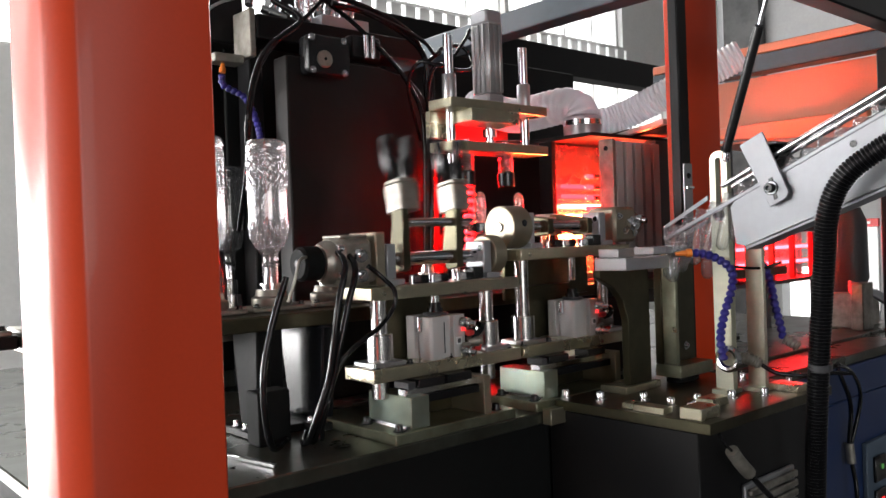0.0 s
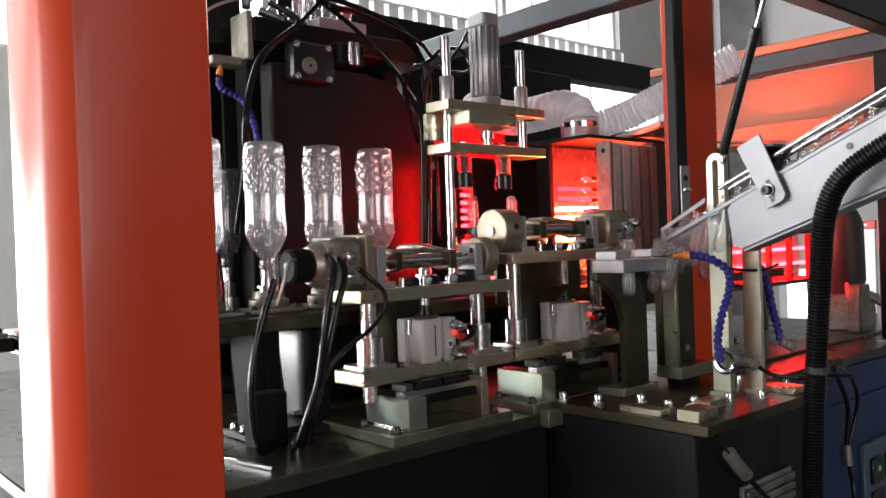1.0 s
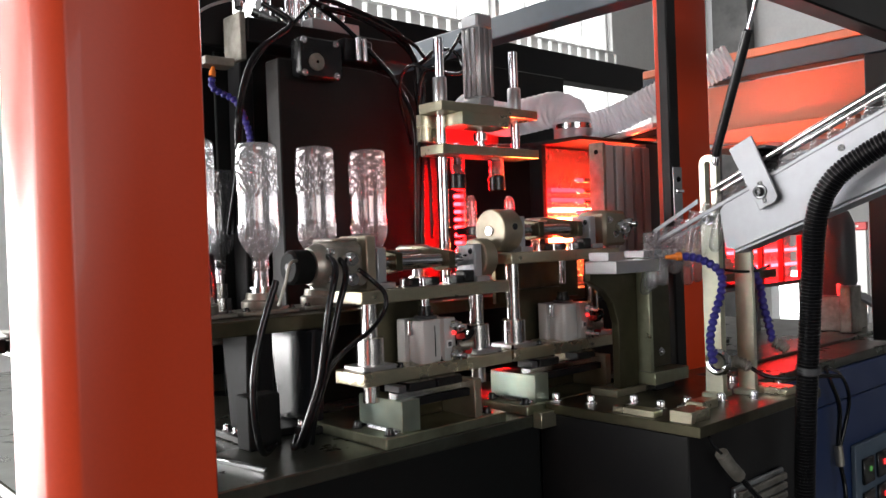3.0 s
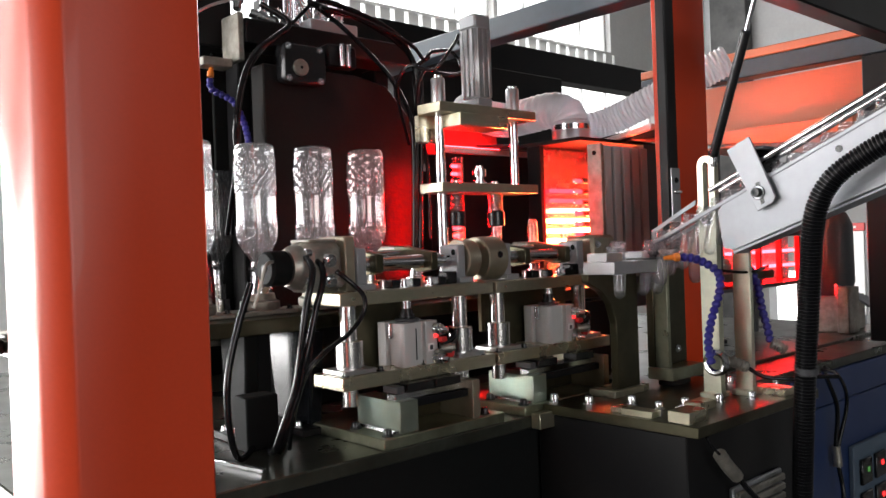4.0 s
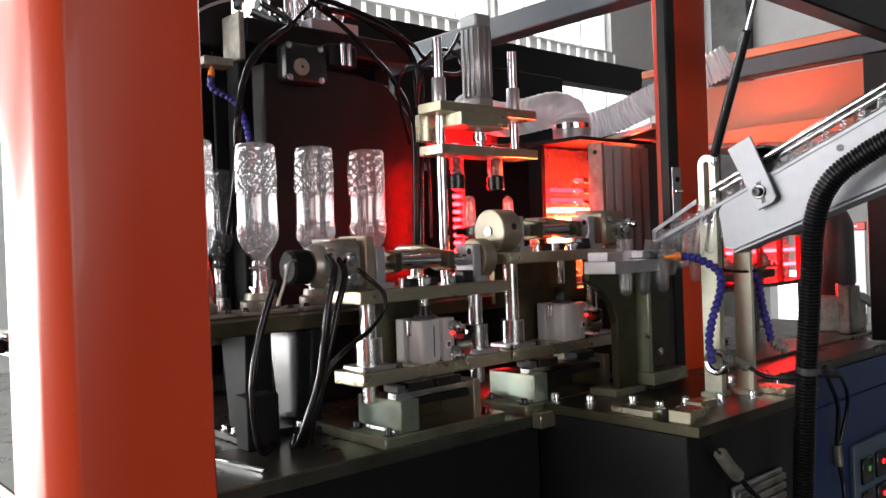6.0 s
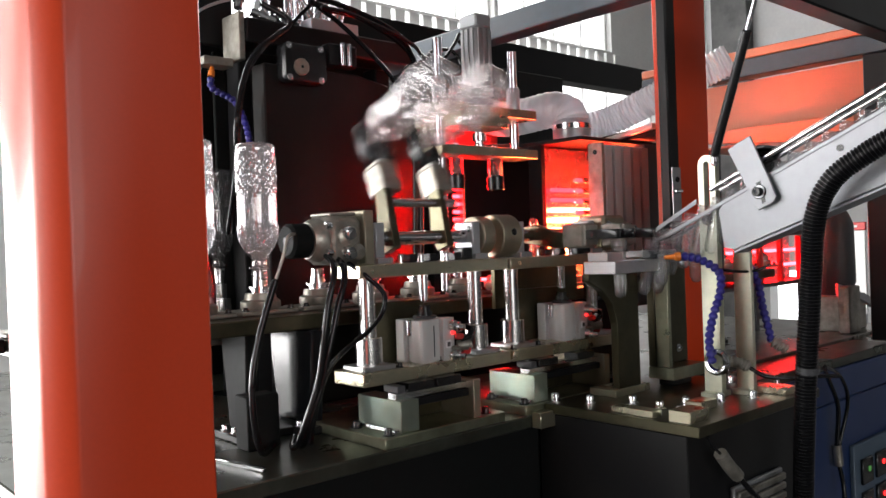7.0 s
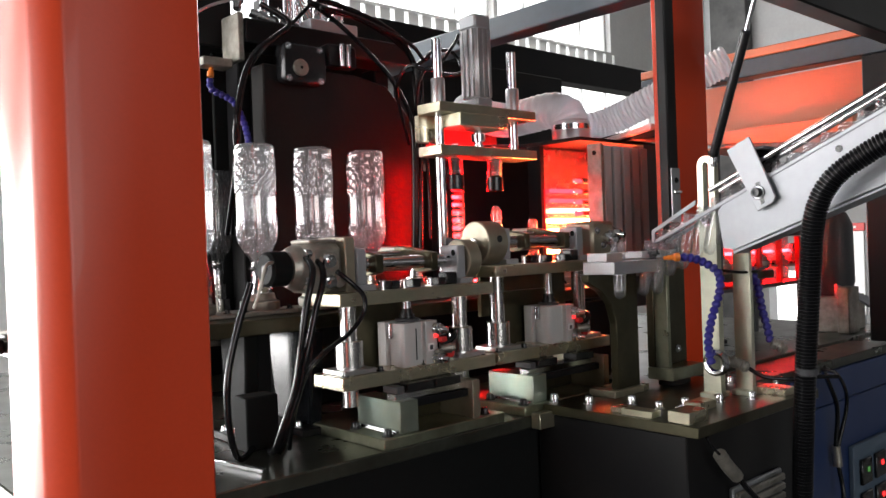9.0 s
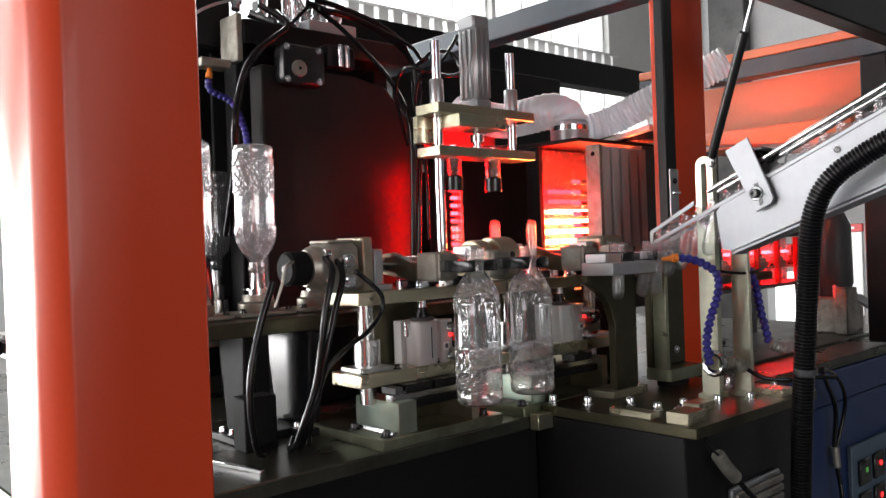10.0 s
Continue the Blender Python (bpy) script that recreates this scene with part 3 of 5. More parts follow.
    part("upper_plate", box(x0, x1, ya, yb, 1.103, 1.122, .0015), ZINC, lift, "yellow zinc platform plate")
    for x in xs:
        part("guide_rod", rod((x, ya + .036, .955), (x, ya + .036, 1.103), .0125, 20), TURNED, lift, "polished guide rod")
    part("piston_rod", rod((xm, ya + .036, 1.06), (xm, ya + .036, 1.103), .0075, 14), CHROME, lift)
    ax = SHAFT_Y
    if not flip:
        body = part("rotary_actuator", box(x0 - .036, x0 + .022, ax - .034, ax + .034, SHAFT_Z - .036, SHAFT_Z + .034, .009), CAST, lift, "grey cast rotary air actuator")
        part("gear_cover", lathe((x0 - .054, ax, SHAFT_Z), (x0 - .035, ax, SHAFT_Z), ((0, .026), (.3, .029), (.5, .031), (1, .032)), 28), CAST, body)
        part("encoder", rod((x0 - .087, ax, SHAFT_Z), (x0 - .053, ax, SHAFT_Z), .0245, 28, None, .004), BED_BLACK, body, "black encoder cap")
        part("encoder_face", rod((x0 - .0885, ax, SHAFT_Z), (x0 - .0868, ax, SHAFT_Z), .006, 18), DARK_GREY, body)
        for dz in (-.018, .020):
            part("tie_bolt", rod((x0 - .040, ax - .029, SHAFT_Z + dz), (x0 - .030, ax - .029, SHAFT_Z + dz), .006, 10), CHROME, body)
        part("port_boss", lathe((x0 - .006, ax - .034, SHAFT_Z + .004), (x0 - .006, ax - .046, SHAFT_Z + .001), ((0, .017), (.5, .016), (1, .010)), 18), CAST, body)
        part("port_boss", lathe((x0 + .008, ax - .034, SHAFT_Z - .018), (x0 + .008, ax - .044, SHAFT_Z - .022), ((0, .013), (.5, .012), (1, .008)), 18), CAST, body)
        part("top_cap", box(x0 - .030, x0 + .016, ax - .026, ax + .026, SHAFT_Z + .034, SHAFT_Z + .039, .002), CAST, body)
        part("sensor_lead", hose([(x0 - .078, ax - .018, SHAFT_Z + .010), (x0 - .096, ax - .022, SHAFT_Z + .006), (x0 - .106, ax - .024, SHAFT_Z - .02), (x0 - .118, ax - .024, SHAFT_Z - .05)], .0022, 8, 6), CAST, body, "braided sensor lead")
        part("mounting_plate", box(x0 + .0225, x0 + .040, ax - .036, ax + .034, 1.1222, SHAFT_Z + .042, .002), BRASSY, lift, "bronze-coloured mounting plate")
        for dy, dz in ((-.036, .012), (-.036, -.016)):
            part("banjo_fitting", lathe((x0 - .012, ax + dy, SHAFT_Z + dz), (x0 - .012, ax + dy - .02, SHAFT_Z + dz - .006), ((0, .007), (.4, .007), (.42, .0095), (.7, .0095), (.72, .006), (1, .006)), 12), CHROME, lift)
        bearing(x0 + .052, ax, 1.1222, SHAFT_Z, .018, lift)
        bearing(x1 - .052, ax - .002, 1.1222, SHAFT_Z, .018, lift)
        part("stop_disc", rod((x1 - .032, ax, SHAFT_Z), (x1 - .004, ax, SHAFT_Z), disc_r, 40, None, .002), BRASSY, lift, "bronze-coloured stop disc")
        part("damper", box(x1 - .085, x1 - .062, ax - .034, ax - .012, 1.1222, 1.142, .002), PLASTIC_K, lift)
    else:
        part("rear_skirt", box(x0 + .05, x1 - .02, yb + .013, yb + .022, 1.03, 1.1025, .001), ZINC_SHADED, lift, "zinc skirt under the platform in a shaded colour")
        body = part("rotary_actuator", box(x1 - .02, x1 + .05, ax - .034, ax + .034, SHAFT_Z - .034, SHAFT_Z + .034, .006), BRASSY, lift, "bronze-coloured rotary actuator")
        part("gear_cover", rod((x1 + .05, ax, SHAFT_Z), (x1 + .075, ax, SHAFT_Z), .028, 24), CAST, body)
        for dx, dz in ((-.006, .016), (.012, -.012), (.034, .010), (.040, -.016)):
            part("cap_screw", bolt(x1 + dx, ax - .034, SHAFT_Z + dz, .0045, .006, "y"), CHROME, body)
        part("banjo_fitting", lathe((x1 + .02, ax - .034, SHAFT_Z + .004), (x1 + .02, ax - .058, SHAFT_Z - .004), ((0, .009), (.4, .009), (.42, .012), (.7, .012), (.72, .007), (1, .007)), 12), CHROME, body)
        part("banjo_fitting", lathe((x1 + .052, ax - .02, SHAFT_Z + .01), (x1 + .06, ax - .05, SHAFT_Z + .006), ((0, .008), (.4, .008), (.42, .011), (.7, .011), (.72, .006), (1, .006)), 12), CHROME, body)
        bearing(x0 + .052, ax, 1.1222, SHAFT_Z, .018, lift)
        bearing(x1 - .052, ax, 1.1222, SHAFT_Z, .020, lift)
        part("stop_disc", rod((x0 + .004, ax, SHAFT_Z), (x0 + .05, ax, SHAFT_Z), disc_r, 40, None, .002), BRASSY, lift, "bronze-coloured stop disc")
        part("disc_hub", lathe((x0 + .0005, ax, SHAFT_Z), (x0 + .0042, ax, SHAFT_Z), ((0, .0075), (.3, .0085), (1, .0085)), 20), TURNED, lift)
        part("set_screw", bolt(x0 + .028, ax - disc_r + .001, SHAFT_Z + .006, .004, .002, "y"), PLASTIC_K, lift)
        part("damper", box(x1 - .085, x1 - .062, ax - .034, ax - .012, 1.1222, 1.142, .002), PLASTIC_K, lift)
    for x in (x0 + .09, x0 + .13, x1 - .12):
        part("stop_screw", bolt(x, ya + .02, 1.122, .0045, .014), CHROME, lift)
        part("stop_block", box(x + .012, x + .028, ya + .012, ya + .03, 1.1222, 1.135, .001), PLASTIC_K, lift)
    return car, lift


LX0, LX1 = .677, .979
RX0, RX1 = .985, 1.285
L_CAR, L_LIFT = swing_unit(LX0, LX1, False, .033, "lifting platform with rotary actuator that swings the bottles out")
R_CAR, R_LIFT = swing_unit(RX0, RX1, True, .037, "lifting platform with rotary actuator that swings the preforms in")


def swing_arm(name, xs, x0, x1, reach, jaw, label):
    """Shaft with two arms; built pointing back along +y. Its origin lies on the shaft."""
    arm = thing(name, (0, SHAFT_Y, SHAFT_Z), label, "gripper arm", "transfer units")
    y, z = SHAFT_Y, SHAFT_Z
    part("shaft", rod((x0, y, z), (x1, y, z), .011, 18), CHROME, arm, "polished shaft")
    part("tie_bar", rod((xs[0] - .02, y + .055, z + .012), (xs[1] + .02, y + .055, z + .012), .007, 12), CHROME, arm)
    for x in xs:
        part("arm", prism([(y - .02, z - .014), (y + .012, z - .018), (y + .055, z - .004), (y + .075, z), (y + .075, z + .026), (y + .05, z + .024), (y + .012, z + .018), (y - .02, z + .014)], "x", x - .022, x - .008, .0012), ZINC_SHADED, arm, "cranked dark steel arm")
        g = part("gripper_body", box(x - .020, x + .016, y + .072, y + .118, z - .016, z + .026, .003), CAST, arm, "grey pneumatic gripper")
        part("gripper_lid", box(x - .0185, x + .0145, y + .118, y + .124, z - .013, z + .022, .001), CAST, g)
        for s in (-1, 1):
            part("jaw", prism([(x + s * .004, y + .122), (x + s * .018, y + .122), (x + s * .027, y + .15), (x + s * .027, y + reach + .016), (x + s * .017, y + reach + .018), (x + s * .0135, y + reach), (x + s * .0135, y + reach - .012), (x + s * .004, y + .15)], "z", z - .004, z + jaw, .001), PLASTIC_K, g, "black gripper jaw")
    return arm


REACH = ROW_Y - SHAFT_Y
SLIDE = -.034
GRIP_X = [ROW_X + PITCH - SLIDE, ROW_X + 2 * PITCH - SLIDE]
FEED_X = [ROW_X + 4 * PITCH - SLIDE, ROW_X + 5 * PITCH - SLIDE]
L_ARM = swing_arm("bottle_gripper_arm", GRIP_X, LX0 + .07, LX1 - .01, REACH, .012, "black-jawed twin gripper arm that carries bottles by the neck")
R_ARM = swing_arm("preform_gripper_arm", FEED_X, RX0 + .01, RX1 - .01, REACH, .012, "black-jawed twin gripper arm that carries preforms by the neck")


# ---- bases of the swing units ----
def unit_base(x0, x1, bx, label):
    b = thing("unit_base", (x0, .905, TABLE), label, "base", "bases of the transfer units")
    part("base_plate", box(x0, x1, .907, 1.13, TABLE, TABLE + .016, .0015), ZINC_GREEN, b, "oily greenish zinc base plate")
    k = part("riser_block", box(bx, bx + .034, .915, 1.02, TABLE + .016, TABLE + .062, .001), ZINC_IRIS, b, "iridescent zinc riser")
    part("weld_seam", hose([(bx - .003, .918 + .02 * i, TABLE + .0175) for i in range(6)], .004, 6, 4, 180, .0012), CHROME, k)
    part("cross_web", box(bx + .0345, x1 - .0655, .985, 1.0, TABLE + .0165, TABLE + .062, .001), ZINC_SHADED, b, "zinc web in a shaded colour")
    part("bridge", box(bx + .0345, x1 - .0655, .92, .984, TABLE + .050, TABLE + .0615, .001), BLACK, b, "dark steel bridge under the linear rail")
    part("rail_wiper", box(bx - .002, bx + .012, .918, .952, TABLE + .0735, .9835, .001), DARK_GREY, b)
    part("gusset", box(x1 - .065, x1 - .05, .91, 1.03, TABLE + .016, TABLE + .075, .001), BRASSY, b)
    part("linear_rail", box(bx, x1 - .06, .925, .945, TABLE + .062, TABLE + .072, .001), CHROME, b)
    for x in (bx + .02, x1 - .13):
        part("rail_block", box(x, x + .05, .92, .95, TABLE + .0725, .985, .001), PLASTIC_K, b)
    for x, y in ((bx - .018, .922), (bx - .018, 1.0), (x1 - .03, .922), (x1 - .03, 1.0)):
        part("screw", bolt(x, y, TABLE + .016, .006, .010), PLASTIC_K, b)


unit_base(LX0 + .009, LX0 + .25, LX0 + .045, "welded zinc base of the bottle transfer unit")
unit_base(RX0 - .01, RX0 + .27, RX0 + .02, "welded zinc base of the preform transfer unit")

# ---- press stand over the preforms ----
PX0, PX1, PY0, PY1 = 1.017, 1.285, 1.136, 1.202
PRESS_Z = 1.356
_p = thing("press_stand", (PX0, ROW_Y, 1.03), "zinc and steel stand with a vertical air cylinder", "press")
part("top_plate", box(PX0, PX1, PY0, PY1, 1.4370, 1.4556, .001), ZINC, _p, "yellow zinc top plate")
for _x in (PX0 + .035, PX1 - .024):
    part("bushing", lathe((_x, ROW_Y + .01, 1.4556), (_x, ROW_Y + .01, 1.508), ((0, .014), (.95, .014), (1, .0125)), 20), ALU, _p)
_c = part("air_cylinder", prism([(1.126, ROW_Y - .018), (1.131, ROW_Y - .023), (1.163, ROW_Y - .023), (1.168, ROW_Y - .018), (1.168, ROW_Y + .018), (1.163, ROW_Y + .023), (1.131, ROW_Y + .023), (1.126, ROW_Y + .018)], "z", 1.475, 1.612, .002), ALU, _p, "silver profile air cylinder")
for _z0, _z1 in ((1.4556, 1.475), (1.612, 1.640)):
    part("end_cap", box(1.1245, 1.1695, ROW_Y - .0245, ROW_Y + .0245, _z0, _z1, .004), ALU_SATIN, _c, "grey end cap")
for _dx in (-.014, 0.0, .014):
    part("rib", box(1.147 + _dx - .004, 1.147 + _dx + .004, ROW_Y - .027, ROW_Y - .0235, 1.476, 1.611, .001), ALU, _c)
    part("side_rib", box(1.122, 1.1255, ROW_Y + _dx - .004, ROW_Y + _dx + .004, 1.476, 1.611, .001), ALU, _c)
part("spacer_block", box(1.06, 1.19, PY0 - .01, PY1 - .012, 1.412, 1.4368, .001), ZINC, _p)
part("back_block", box(PX0, PX0 + .05, PY1 - .004, PY1 + .010, 1.385, 1.4368, .001), ZINC, _p)

PRESS = thing("press_plate", (PX0, ROW_Y, PRESS_Z), "moving zinc press plate with two sprung black pushers", "press")
part("plate", box(PX0, PX1, PY0, PY1, PRESS_Z, PRESS_Z + .0185, .001), ZINC, PRESS, "yellow zinc plate")
part("coupling", lathe((1.147, ROW_Y, PRESS_Z + .0185), (1.147, ROW_Y, 1.412), ((0, .012), (.2, .012), (.22, .008), (.4, .008), (.42, .014), (.8, .014), (.82, .008), (1, .008)), 16), CHROME, PRESS)
for _x in (PX0 + .035, PX1 - .024):
    part("guide_rod", rod((_x, ROW_Y + .01, PRESS_Z + .018), (_x, ROW_Y + .01, 1.585), .0095, 16), CHROME, PRESS, "polished guide rod")
for _i in (4, 5):
    _x = ROW_X + _i * PITCH
    part("spring", hose([(_x + .0138 * math.cos(a * math.pi / 4), ROW_Y + .0138 * math.sin(a * math.pi / 4), PRESS_Z - .0035 * a / 8 * 1.3) for a in range(64)], .0019, 5, 1), CHROME, PRESS, "coil spring")
    part("pin", rod((_x, ROW_Y, PRESS_Z - .06), (_x, ROW_Y, PRESS_Z + .026), .007, 12), CHROME, PRESS)
    part("pusher", lathe((_x, ROW_Y, PRESS_Z - .065), (_x, ROW_Y, PRESS_Z - .036), ((0, .016), (.06, .0175), (.95, .0175), (1, .016)), 20), PLASTIC_K, PRESS, "black rubber pusher")
part("side_post", rod((PX0 + .035, ROW_Y + .01, 1.084), (PX0 + .035, ROW_Y + .01, 1.355), .0105, 16), CHROME, _p, "polished guide column")


def beam(name, b, mat, label):
    return solo(name, box(*b, .003), mat, label, "frame beam", "", 40, "machine frame beams")


# ---- mould station behind the row ----
MOULD_Y = 1.40
MOULD = thing("mould_platen", (0.8, MOULD_Y, TABLE), "black moving mould platen, reddened by the oven", "mould platen")
part("platen", prism([(.798, TABLE + .02), (1.19, TABLE + .02), (1.19, 1.40), (1.165, 1.47), (1.10, 1.535), (1.02, 1.55), (.798, 1.55)], "y", MOULD_Y, MOULD_Y + .05, .003), BLACK_STEEL, MOULD, "flat blackened steel platen")
_f = part("motor_flange", prism([(.832, 1.512), (.915, 1.512), (.922, 1.520), (.922, 1.580), (.915, 1.588), (.832, 1.588), (.825, 1.580), (.825, 1.520)], "y", MOULD_Y - .035, MOULD_Y - .001, .003), PLASTIC_K, MOULD, "dark square motor flange")
part("shaft_end", rod((.8605, MOULD_Y - .040, 1.541), (.8605, MOULD_Y - .034, 1.541), .0165, 28), CAST, _f, "pale round shaft end")
part("shaft_pip", rod((.8605, MOULD_Y - .0415, 1.541), (.8605, MOULD_Y - .0395, 1.541), .003, 10), PLASTIC_K, _f)
for _dx in (-.038, .034):
    for _dz in (-.031, .031):
        part("cap_screw", bolt(.8725 + _dx, MOULD_Y - .035, 1.55 + _dz, .0045, .006, "y"), CHROME, _f)
part("side_block", box(.93, 1.0, MOULD_Y - .03, MOULD_Y - .001, 1.555, 1.60, .003), BLACK, MOULD)
for _x in (.953, .968):
    part("pin", rod((_x, MOULD_Y - .045, 1.552), (_x, MOULD_Y - .045, 1.598), .006, 12), CHROME, MOULD)

_x = thing("crosshead", (.77, 1.42, 1.55), "black steel crosshead beam with milled end", "beam")
part("beam", box(.775, 1.19, 1.42, 1.50, 1.592, 1.640, .003), BLACK, _x)
part("end_plate", box(.762, .7745, 1.425, 1.495, 1.556, 1.650, .002), CAST, _x, "grey milled end plate")
part("bracket", box(.70, .7615, 1.45, 1.49, 1.545, 1.562, .002), CAST, _x)
part("upper_housing", box(.70, .80, 1.52, 1.62, 1.60, 1.85, .004), BLACK, _x, "black valve housing")
part("column_left", box(.80, .83, 1.505, 1.56, TABLE, 1.60, .003), BLACK, _x)
# Added sheet: hides the bright background between platen and crosshead.
part("dark_back_sheet", box(.775, 1.19, 1.565, 1.575, TABLE, 1.665, .002), BED_BLACK, _x, "black sheet added to close the bright gap behind the platen")
part("column_right", box(1.15, 1.19, 1.505, 1.56, TABLE, 1.60, .003), BLACK, _x)


def valve(x, y, z, d, parent):
    """Small pneumatic fitting: body, nut and collar."""
    v = part("fitting", lathe((x, y, z), (x + d[0] * .05, y + d[1] * .05, z + d[2] * .05), ((0, .009), (.3, .009), (.32, .012), (.55, .012), (.57, .008), (1, .008)), 12), CHROME, parent)
    return v


for _p3, _d in (((.80, 1.45, 1.66), (1, -.2, -.3)), ((.86, 1.45, 1.67), (1, 0, -.4)), ((.95, 1.44, 1.66), (.3, 0, 1)), ((1.0, 1.44, 1.655), (.2, 0, 1)), ((.92, 1.42, 1.66), (-.5, 0, .8)), ((.78, 1.46, 1.665), (.2, .2, 1))):
    valve(*_p3, _d, _x)
for _a, _b in (((.895, 1.46, 1.641), (.895, 1.46, 1.80)), ((.925, 1.47, 1.641), (.925, 1.47, 1.82)), ((.985, 1.46, 1.641), (.985, 1.46, 1.78)), ((.858, 1.49, 1.641), (.858, 1.49, 1.83))):
    part("tie_rod", rod(_a, _b, .009, 12), CHROME, _x)
part("manifold", box(.93, 1.05, 1.43, 1.47, 1.641, 1.665, .002), ALU_SATIN, _x)


def air_hose(points, r=.006, mat=None, label="shiny black air hose looped over the machine", name="air_hose"):
    return solo(name, hose(points, r * .72, 8, 8), mat or RUBBER, label, "hose", "", 60, "air hoses")


air_hose([(.757, 1.33, 1.640), (.805, 1.31, 1.608), (.774, 1.31, 1.577), (.744, 1.31, 1.554), (.720, 1.31, 1.524), (.704, 1.31, 1.484), (.694, 1.31, 1.444), (.688, 1.31, 1.405), (.700, 1.34, 1.33), (.72, 1.42, 1.22)], .0075)
air_hose([(.87, 1.33, 1.66), (.815, 1.33, 1.606), (.780, 1.33, 1.58), (.745, 1.33, 1.54), (.722, 1.33, 1.50), (.712, 1.34, 1.44), (.725, 1.38, 1.36), (.74, 1.44, 1.22)], .0055)
air_hose([(.847, 1.31, 1.656), (.906, 1.31, 1.628), (.956, 1.31, 1.597), (.998, 1.31, 1.567), (1.035, 1.31, 1.536), (1.063, 1.31, 1.503), (1.084, 1.31, 1.469), (1.094, 1.31, 1.423), (1.094, 1.31, 1.344), (1.092, 1.32, 1.10)], .0065)
air_hose([(.842, 1.30, 1.651), (.886, 1.30, 1.642), (.948, 1.30, 1.639), (1.000, 1.30, 1.626), (1.044, 1.30, 1.609), (1.084, 1.30, 1.583), (1.100, 1.30, 1.548), (1.102, 1.30, 1.493), (1.100, 1.31, 1.344), (1.098, 1.32, 1.10)], .0085)
air_hose([(.855, 1.29, 1.655), (.90, 1.29, 1.652), (.955, 1.29, 1.643), (1.010, 1.29, 1.629), (1.055, 1.29, 1.608), (1.09, 1.30, 1.575), (1.112, 1.30, 1.53), (1.110, 1.30, 1.47), (1.112, 1.31, 1.33), (1.105, 1.32, 1.10)], .0075)
air_hose([(.849, 1.27, 1.634), (.909, 1.27, 1.632), (.970, 1.27, 1.620), (1.036, 1.27, 1.604), (1.075, 1.27, 1.588), (1.097, 1.27, 1.570), (1.122, 1.27, 1.587), (1.159, 1.26, 1.592), (1.175, 1.25, 1.575), (1.165, 1.23, 1.555)], .0055)
air_hose([(1.146, 1.31, 1.587), (1.113, 1.31, 1.564), (1.103, 1.31, 1.540), (1.104, 1.31, 1.493), (1.113, 1.31, 1.428), (1.106, 1.31, 1.202), (1.104, 1.32, 1.09)], .007)
air_hose([(1.135, 1.21, 1.60), (1.155, 1.19, 1.565), (1.13, 1.20, 1.53), (1.10, 1.22, 1.53), (1.08, 1.25, 1.54), (1.09, 1.29, 1.48), (1.14, 1.32, 1.35), (1.15, 1.33, 1.2)], .0055)
air_hose([(1.105, 1.17, 1.60), (1.095, 1.18, 1.575), (1.06, 1.2, 1.53), (1.03, 1.24, 1.54), (1.04, 1.29, 1.50), (1.10, 1.33, 1.40)], .005)
air_hose([(.74, 1.52, 1.78), (.66, 1.46, 1.68), (.62, 1.45, 1.60), (.60, 1.46, 1.50), (.60, 1.5, 1.35)], .009)
air_hose([(.72, 1.52, 1.70), (.67, 1.44, 1.66), (.645, 1.42, 1.60), (.62, 1.44, 1.52), (.62, 1.5, 1.35)], .009)
air_hose([(.80, 1.46, 1.69), (.74, 1.42, 1.665), (.68, 1.40, 1.635), (.64, 1.42, 1.60)], .004, ALU_SATIN, "thin grey air line above the mould station")


def segmented_tube(points, r, tip, name_label):
    """Coolant tube of ball-and-socket links with an orange nozzle."""
    t = thing("coolant_tube", points[0], name_label, "coolant tube", "coolant tubes")
    line = smooth_line(points, 8)
    marks = [0.0]
    for a, b in zip(line, line[1:]):
        marks.append(marks[-1] + (b - a).length)
    count = max(4, int(marks[-1] / (r * 1.4)))
    for k in range(count):
        ends = []
        for s in (marks[-1] * k / count, marks[-1] * (k + 1.15) / count):
            j = 0
            while j < len(line) - 2 and marks[j + 1] < s:
                j += 1
            ends.append(line[j].lerp(line[j + 1], (s - marks[j]) / max(1e-9, marks[j + 1] - marks[j])))
        part("link", lathe(ends[0], ends[1], ((0, r * .7), (.15, r * .95), (.4, r), (.6, r * .85), (.8, r * .6), (1, r * .55)), 12), BLUE_TUBE, t)
    a, b = Vector(tip[0]), Vector(tip[1])
    part("nozzle", lathe(a, b, ((0, r * .95), (.3, r * .9), (.35, r * .65), (1, r * .4)), 12), ORANGE_TIP, t, "orange plastic nozzle")
    return t


segmented_tube([(0.7223, 1.47, 1.5226), (0.718, 1.465, 1.5049), (0.7315, 1.46, 1.4945), (0.7556, 1.45, 1.482), (0.7674, 1.44, 1.4563), (0.775, 1.43, 1.417), (0.7722, 1.42, 1.3904)], .007, ((0.7225, 1.47, 1.527), (0.7272, 1.47, 1.5582)), "dark blue segmented coolant tube at the mould station")

# second row of bottles behind
for _k in range(3):
    make_bottle("clear plastic bottle on the row behind the mould station").location = (.775 - .109 * _k, 1.574, MOUTH_Z)
_b2 = thing("rear_rail", (.55, 1.574, TABLE), "dark steel rail of the rear row", "rail")
part("rail_plate", box(.45, .86, 1.53, 1.62, 1.03, 1.05, .002), BLACK, _b2)
part("rail_leg", box(.62, .68, 1.54, 1.60, TABLE, 1.03, .002), BLACK, _b2)
